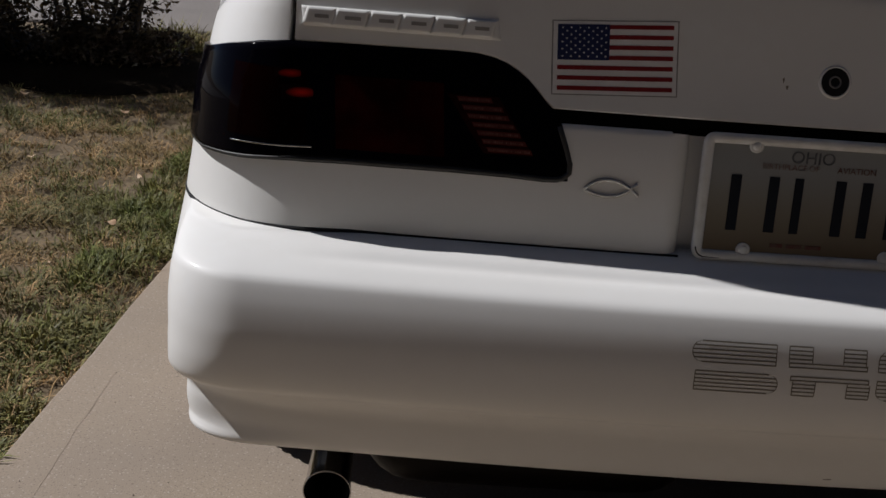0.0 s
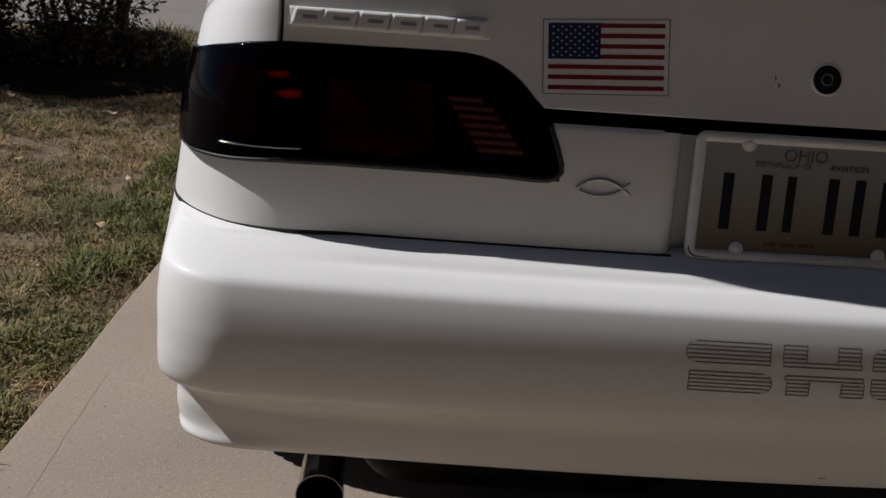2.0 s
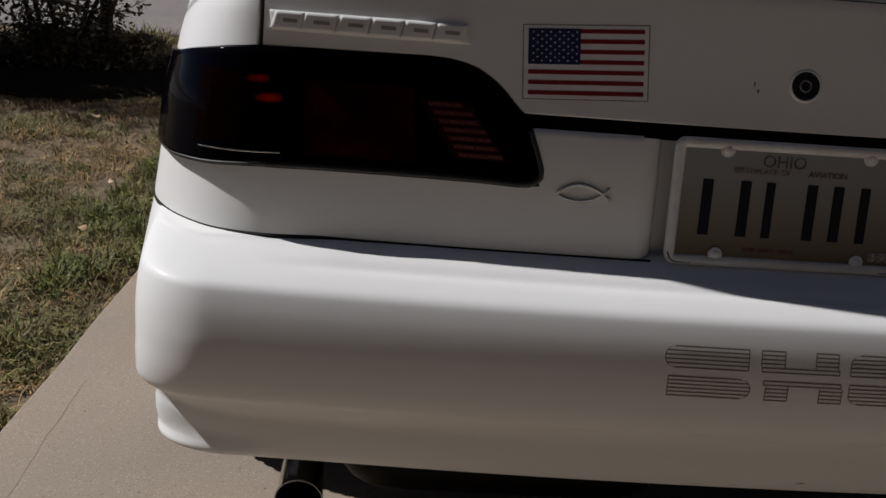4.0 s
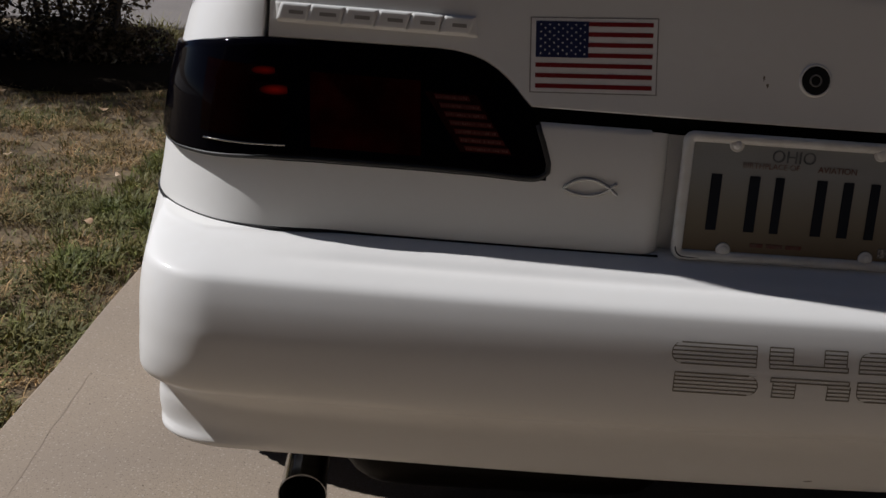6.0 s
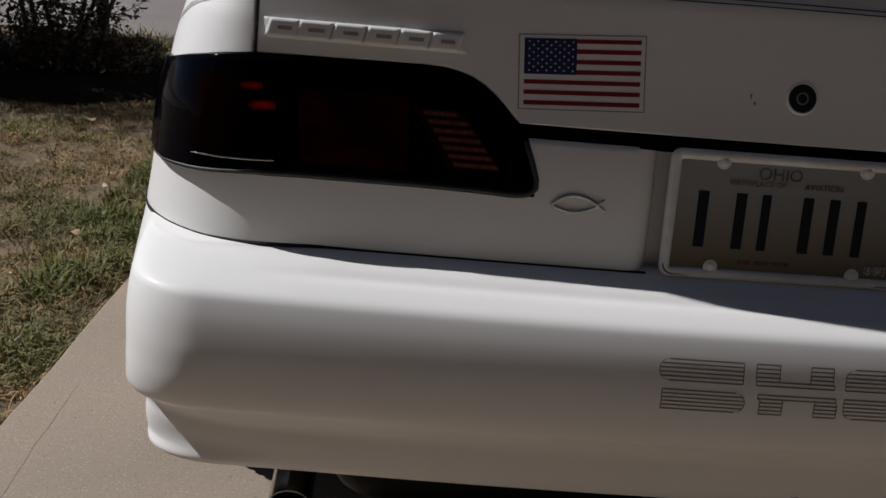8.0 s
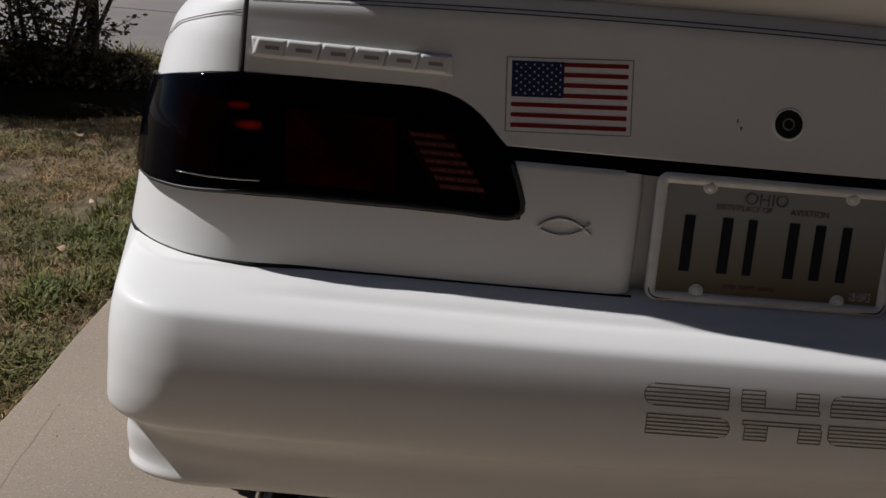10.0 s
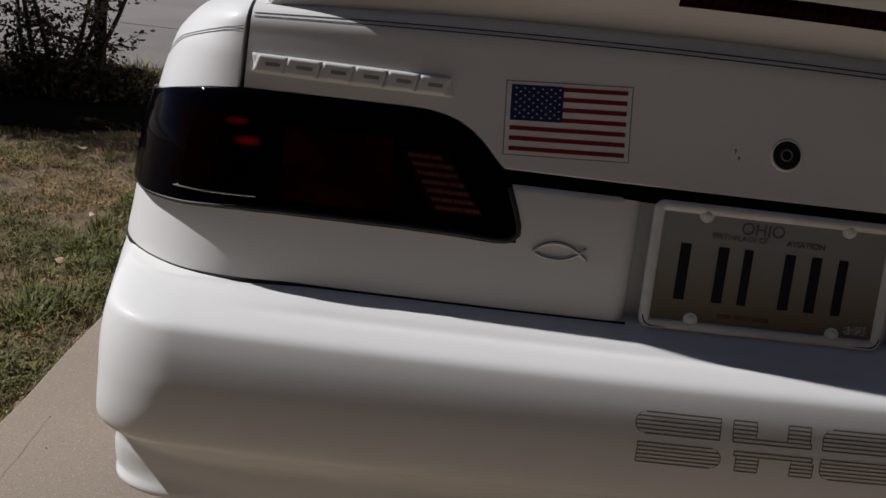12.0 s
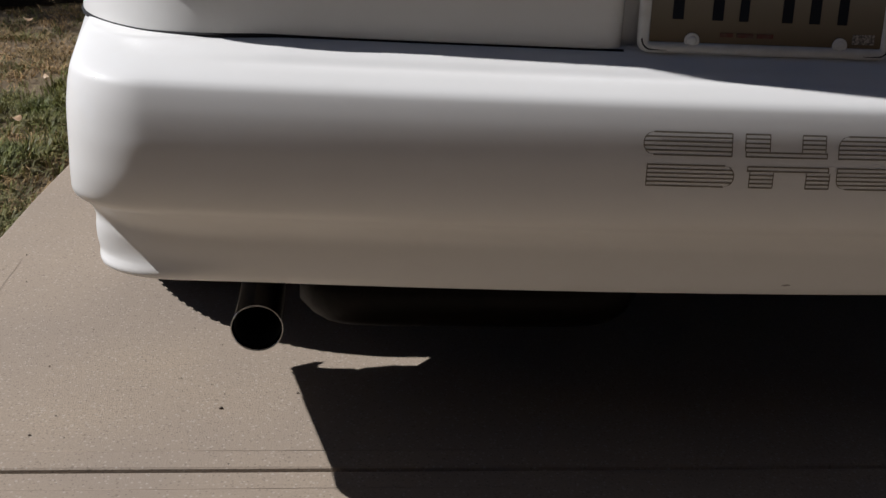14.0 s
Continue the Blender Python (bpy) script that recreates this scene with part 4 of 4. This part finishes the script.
# hairline crack along the slab's edge
bm = bmesh.new()
way = [(-1.072 + 0.02 * math.sin(2.4 * (y - 0.1)) * (y - 0.55) + 0.004 * noise.noise(Vector((0, y * 14, 7))), y) for y in span(0.27, 0.74, 40)]
for (xa, ya), (xb, yb) in zip(way, way[1:]):
    half = 0.0007 + 0.0005 * noise.noise(Vector((3, ya * 9, 0)))
    bm.faces.new([bm.verts.new(p) for p in ((xa - half, ya, 0.0005), (xa + half, ya, 0.0005), (xb + half, yb, 0.0005), (xb - half, yb, 0.0005))])
part("hairline_crack", bm, JOINT_LINE, driveway, "hairline crack in the concrete")

road = tagged(part("road", box(-60, 60, 5.13, 12.5, -0.25, -0.012, 0.02, 2), ASPHALT), "worn grey asphalt road past the yard", "road", kind="structure")
bm = bmesh.new()
pts = [(-6 + 0.25 * i, 6.9 + 0.05 * i * 0.25 + 0.05 * noise.noise(Vector((i * 0.6, 0, 3)))) for i in range(30)]
for (xa, ya), (xb, yb) in zip(pts, pts[1:]):
    bm.faces.new([bm.verts.new(p) for p in ((xa, ya - 0.016, -0.009), (xb, yb - 0.016, -0.009), (xb, yb + 0.016, -0.009), (xa, ya + 0.016, -0.009))])
part("crack", bm, GROOVE, road, "dark sealed crack")

# unseen wall behind the camera, added to cut skylight and bounce
tagged(part("wall_unseen", box(-9.0, 9.0, -2.45, -2.2, -0.1, 3.6, 0.02, 1), BLOCKER), "unseen dark brown wall added to block sky light", "wall", kind="structure")

# unseen soffit on the added wall, put there to shut out skylight
tagged(part("ceiling", box(-9.0, 9.0, -2.2, -1.65, 2.45, 2.65, 0.02, 1), BLOCKER), "unseen dark soffit added to dim the sky light", "ceiling", kind="structure")

# ---- the lawn ----
rng = random.Random(7)


def blades(name, count, area, height, lean, width, mat, keep, clump=1, spread=0.0):
    """Leaf blades in loose clumps; the blades of a clump lean outwards."""
    verts, faces = [], []
    made = 0
    while made < count:
        cx, cy = area(rng)
        p = keep(cx, cy)
        if p <= 0 or rng.random() > p:
            continue
        big = 0.6 + 0.8 * rng.random()
        for _ in range(clump):
            made += 1
            g = rng.random() * math.tau
            d = spread * math.sqrt(rng.random()) * big
            x, y = cx + d * math.cos(g), cy + d * math.sin(g)
            if x > edge_x(y) - 0.022:
                x = edge_x(y) - 0.022
            g += rng.gauss(0, 0.7)
            h = height * (0.45 + 0.9 * rng.random()) * big
            l = lean * (0.3 + rng.random())
            dx, dy = math.cos(g) * l * h, math.sin(g) * l * h
            f = g + math.pi / 2 + rng.gauss(0, 0.4)
            wx, wy = width * math.cos(f) * (0.6 + rng.random()), width * math.sin(f) * (0.6 + rng.random())
            z = LAWN_Z + 0.028 * noise.noise(Vector((x, y, 0)) * 1.4) + 0.014 * noise.noise(Vector((x, y, 0)) * 5.0) + 0.001
            b = len(verts)
            verts += [(x - wx, y - wy, z), (x + wx, y + wy, z), (x + 0.45 * dx - wx * 0.8, y + 0.45 * dy - wy * 0.8, z + h * 0.62), (x + 0.45 * dx + wx * 0.8, y + 0.45 * dy + wy * 0.8, z + h * 0.62),
                      (x + dx, y + dy, z + h * (1.0 - 0.35 * min(l, 1.0)))]
            faces += [(b, b + 1, b + 3, b + 2), (b + 2, b + 3, b + 4)]
    return from_lists(name, verts, faces, mat)


def near_area(r):
    y = -0.1 + 5.0 * r.random() ** 1.4
    return edge_x(y) - 0.03 - 2.6 * r.random() * (0.35 + 0.2 * max(y, 0)), y


def clear_of_shrubs(x, y):
    """0 on the bare painted shade patch under the shrubs, 1 on the lawn."""
    d = ((x + 2.75) / 1.45) ** 4 + ((y - 4.05) / (0.60 + 0.08 * noise.noise(Vector((x * 4, y * 4, 2))))) ** 4
    e = ((x + 1.95) / 0.45) ** 2 + ((y - 3.55) / (0.27 + 0.06 * noise.noise(Vector((x * 6, y * 6, 5))))) ** 2
    return 0.0 if d < 1 or e < 1 else 1.0


def patch(x, y, s, seed):
    return noise.noise(Vector((x * s, y * s, seed)))


tagged(blades("dry_grass", 95000, near_area, 0.021, 1.9, 0.0014, STRAW, lambda x, y: clear_of_shrubs(x, y) * (0.42 + 0.9 * patch(x, y, 2.5, 3.0) + 0.9 * patch(x, y, 11.0, 1.0)) * (0.25 + 0.75 * min(1.0, (edge_x(y) - x) / 0.16)), 5, 0.018),
       "short matted dry straw-coloured lawn grass", "grass", kind="stuff")
tagged(blades("green_grass", 70000, near_area, 0.026, 1.1, 0.0014, GREEN,
              lambda x, y: clear_of_shrubs(x, y) * (0.05 + 1.5 * max(0.0, patch(x, y, 3.0, 9.0) - 0.02) + 0.9 * max(0.0, patch(x, y, 9.0, 12.0) - 0.05)), 12, 0.024),
       "olive green patches of short lawn grass", "grass", kind="stuff")


def edge_area(r):
    y = 0.1 + 2.6 * r.random()
    return edge_x(y) - 0.02 - 0.24 * r.random() ** 1.2, y


tagged(blades("edge_grass", 9500, edge_area, 0.038, 0.9, 0.0016, DEEP_GREEN, lambda x, y: max(0.0, 0.10 + 1.2 * patch(x, y, 3.2, 4.0) + 0.8 * patch(x, y, 9.0, 6.0)), 14, 0.028), "ragged green grass along the concrete edge", "grass", kind="stuff")


def weed_area(r):
    return -1.80 + 0.07 * r.gauss(0, 1), 4.36 + 0.06 * r.gauss(0, 1)


tagged(blades("weed_clump", 1100, weed_area, 0.15, 1.0, 0.003, WEED, lambda x, y: 1.0), "yellowish weed clump at the roadside", "weeds", kind="stuff")

# fallen leaves and pebbles
for k, (x, y, s, g) in enumerate(((-1.64, 2.9, 0.026, 20), (-1.324, 1.61, 0.028, 70), (-1.378, 1.29, 0.012, 140), (-2.1, 3.1, 0.022, 10), (-1.75, 2.2, 0.018, 200), (-1.36, 2.05, 0.018, 300))):
    bm = bmesh.new()
    ring = [bm.verts.new((s * math.cos(q) * (1.0 + 0.12 * math.sin(5 * q)), 0.55 * s * math.sin(q), 0.25 * s * math.cos(2 * q))) for q in np.linspace(0, math.tau, 13)[:-1]]
    mid = bm.verts.new((0, 0, -0.1 * s))
    for i in range(12):
        bm.faces.new((ring[i], ring[(i + 1) % 12], mid))
    lf = tagged(part("fallen_leaf", bm, DRY_LEAF), "curled dry fallen leaf lying on the lawn", "leaf", group="fallen leaves")
    lf.matrix_basis = pose(x, y, LAWN_Z + 0.045, 12, 8, g) @ Matrix.Scale(0.75, 4)
for x, y, s in ((-0.656, 0.218, 0.0042), (-0.80, 0.75, 0.005), (-0.84, 0.69, 0.0045), (-0.55, 0.26, 0.003), (-0.9, 0.15, 0.003)):
    bm = bmesh.new()
    bmesh.ops.create_icosphere(bm, subdivisions=2, radius=s)
    for v in bm.verts:
        v.co = v.co * (1 + 0.35 * noise.noise(v.co / s * 1.3 + Vector((x * 40, y * 9, 0))))
        v.co.z *= 0.6
    pb = tagged(part("pebble", bm, STONE), "small brown pebble lying on the concrete", "pebble", group="pebbles on the driveway")
    pb.location = (x, y, s * 0.35)
    pb.scale = (0.7, 0.7, 0.7)


# fine grit on the slabs
verts, faces = [], []
for _ in range(900):
    x, y, s = rng.uniform(-1.15, 0.3), rng.uniform(-0.7, 1.6), rng.uniform(0.0008, 0.0021)
    if x < edge_x(y) + 0.02 or rng.random() > 0.45 + patch(x, y, 3.0, 21.0):
        continue
    g, b = rng.random() * math.tau, len(verts)
    for k in range(4):
        verts.append((x + s * math.cos(g + k * 1.57), y + s * 0.8 * math.sin(g + k * 1.57), 0.0004))
    verts.append((x + 0.2 * s, y, 0.0004 + s * rng.uniform(0.6, 1.1)))
    faces += [(b + k, b + (k + 1) % 4, b + 4) for k in range(4)]
tagged(from_lists("grit", verts, faces, STONE), "fine sandy grit scattered on the concrete", "grit", kind="stuff")


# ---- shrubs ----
# ground patch painted near black where the shrubs' shade falls
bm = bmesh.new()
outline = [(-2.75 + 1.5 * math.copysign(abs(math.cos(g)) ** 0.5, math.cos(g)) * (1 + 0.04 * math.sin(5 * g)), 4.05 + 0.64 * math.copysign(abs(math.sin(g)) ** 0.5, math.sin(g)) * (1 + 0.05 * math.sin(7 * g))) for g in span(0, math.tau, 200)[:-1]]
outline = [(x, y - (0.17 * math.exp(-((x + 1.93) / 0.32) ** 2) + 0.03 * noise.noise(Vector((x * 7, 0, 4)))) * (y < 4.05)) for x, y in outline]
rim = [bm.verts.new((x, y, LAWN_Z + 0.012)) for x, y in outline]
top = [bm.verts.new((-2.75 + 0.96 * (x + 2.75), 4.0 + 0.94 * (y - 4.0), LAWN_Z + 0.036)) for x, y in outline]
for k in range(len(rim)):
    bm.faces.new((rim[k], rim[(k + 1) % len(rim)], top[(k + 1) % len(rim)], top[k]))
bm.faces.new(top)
tagged(part("shade_patch", bm, SHADE_DARK), "near-black ground patch painted as the shrubs' shade", "ground", kind="structure")


def shrub(x, y, wide, deep, high, stems, per_tip, low, seed):
    """Leaning stems that fork into twigs; leaves sit along the twigs, and a denser skirt of them near the ground."""
    r = random.Random(seed)
    base = tagged(new("shrub"), "dark small-leaved shrub with bare twigs low down", "shrub", group="shrubs beside the road")
    base.location = (x, y, LAWN_Z)
    bm = bmesh.new()
    spots = []

    def limb(pts, thick):
        b = tube(pts, [thick * (1 - 0.8 * i / (len(pts) - 1)) for i in range(len(pts))], 6)
        me = bpy.data.meshes.new("limb")
        b.to_mesh(me)
        b.free()
        bm.from_mesh(me)
        bpy.data.meshes.remove(me)

    for k in range(stems):
        p = Vector((r.uniform(-0.35, 0.35) * wide, r.uniform(-0.3, 0.3) * deep, 0))
        way = Vector((p.x / wide * 1.2 + r.gauss(0, 0.2), r.gauss(0, 0.25), 1)).normalized()
        pts = [p.copy()]
        for i in range(7):
            way = (way + 0.16 * Vector((r.gauss(0, 1), r.gauss(0, 1), 0.3))).normalized()
            p = p + way * high / 7
            pts.append(p.copy())
            for _ in range(3):
                tw, q, twig = (way * 0.3 + Vector((r.gauss(0, 1), r.gauss(0, 1), r.gauss(0.1, 0.5))).normalized()).normalized(), p.copy(), [p.copy()]
                for _ in range(4):
                    tw = (tw + 0.3 * Vector((r.gauss(0, 1), r.gauss(0, 1), r.gauss(0, 1)))).normalized()
                    q = q + tw * 0.055
                    q.z = max(q.z, 0.03)
                    twig.append(q.copy())
                    spots.append(q.copy())
                limb(twig, 0.0035)
        limb(pts, 0.016)
    if stems:
        tagged(part("limb", bm, TWIG, base, "bare brown limbs"), kind="stuff")
    places = [p + Vector((r.gauss(0, 0.022), r.gauss(0, 0.022), r.gauss(0, 0.022))) for p in spots for _ in range(per_tip)]
    for _ in range(low):
        g, h = r.random() * math.tau, abs(r.gauss(0, 0.42)) * 0.5
        rim = math.sqrt(r.random()) * (1 - 0.5 * h)
        lump = 1 + 0.35 * noise.noise(Vector((math.cos(g) * 2, math.sin(g) * 2, seed + h * 6)))
        places.append(Vector((0.52 * wide * rim * lump * math.cos(g), 0.52 * deep * rim * lump * math.sin(g), 0.03 + min(h, high) * lump)))
    verts, faces = [], []
    for p in places:
        if p.z < 0.02:
            continue
        s = 0.010 + 0.011 * r.random()
        u = Vector((r.gauss(0, 1), r.gauss(0, 1), r.gauss(0, 0.7))).normalized()
        w = (Matrix.Rotation(r.random() * math.tau, 3, u) @ u.orthogonal().normalized()) * s * 0.5
        n = u.cross(w) * 0.35
        i = len(verts)
        verts += [tuple(p - u * s), tuple(p - u * 0.2 * s + w + n), tuple(p + u * s), tuple(p - u * 0.2 * s - w + n)]
        faces += [(i, i + 1, i + 2), (i, i + 2, i + 3)]
    crown = from_lists("crown", verts, faces, LEAF)
    crown.parent = base
    return base


shrub(-2.29, 4.05, 1.10, 0.6, 1.15, 13, 5, 3000, 3)
shrub(-1.97, 3.98, 0.66, 0.36, 0.13, 0, 0, 4200, 8)
# two dense shrubs out of view, added to cast shade on the bed
shrub(-3.30, 4.25, 1.2, 0.7, 1.3, 22, 16, 7000, 5)
shrub(-2.82, 3.80, 0.60, 0.40, 1.05, 22, 18, 6000, 11)
post = tagged(part("post", tube([(0, 0, 0), (0.006, 0, 0.3), (-0.004, 0, 0.8), (0.01, 0.003, 1.5)], [0.034, 0.030, 0.028, 0.026], 14), POST_WOOD), "weathered dark wooden post among the shrubs", "post")
post.location = (-1.925, 4.12, LAWN_Z)
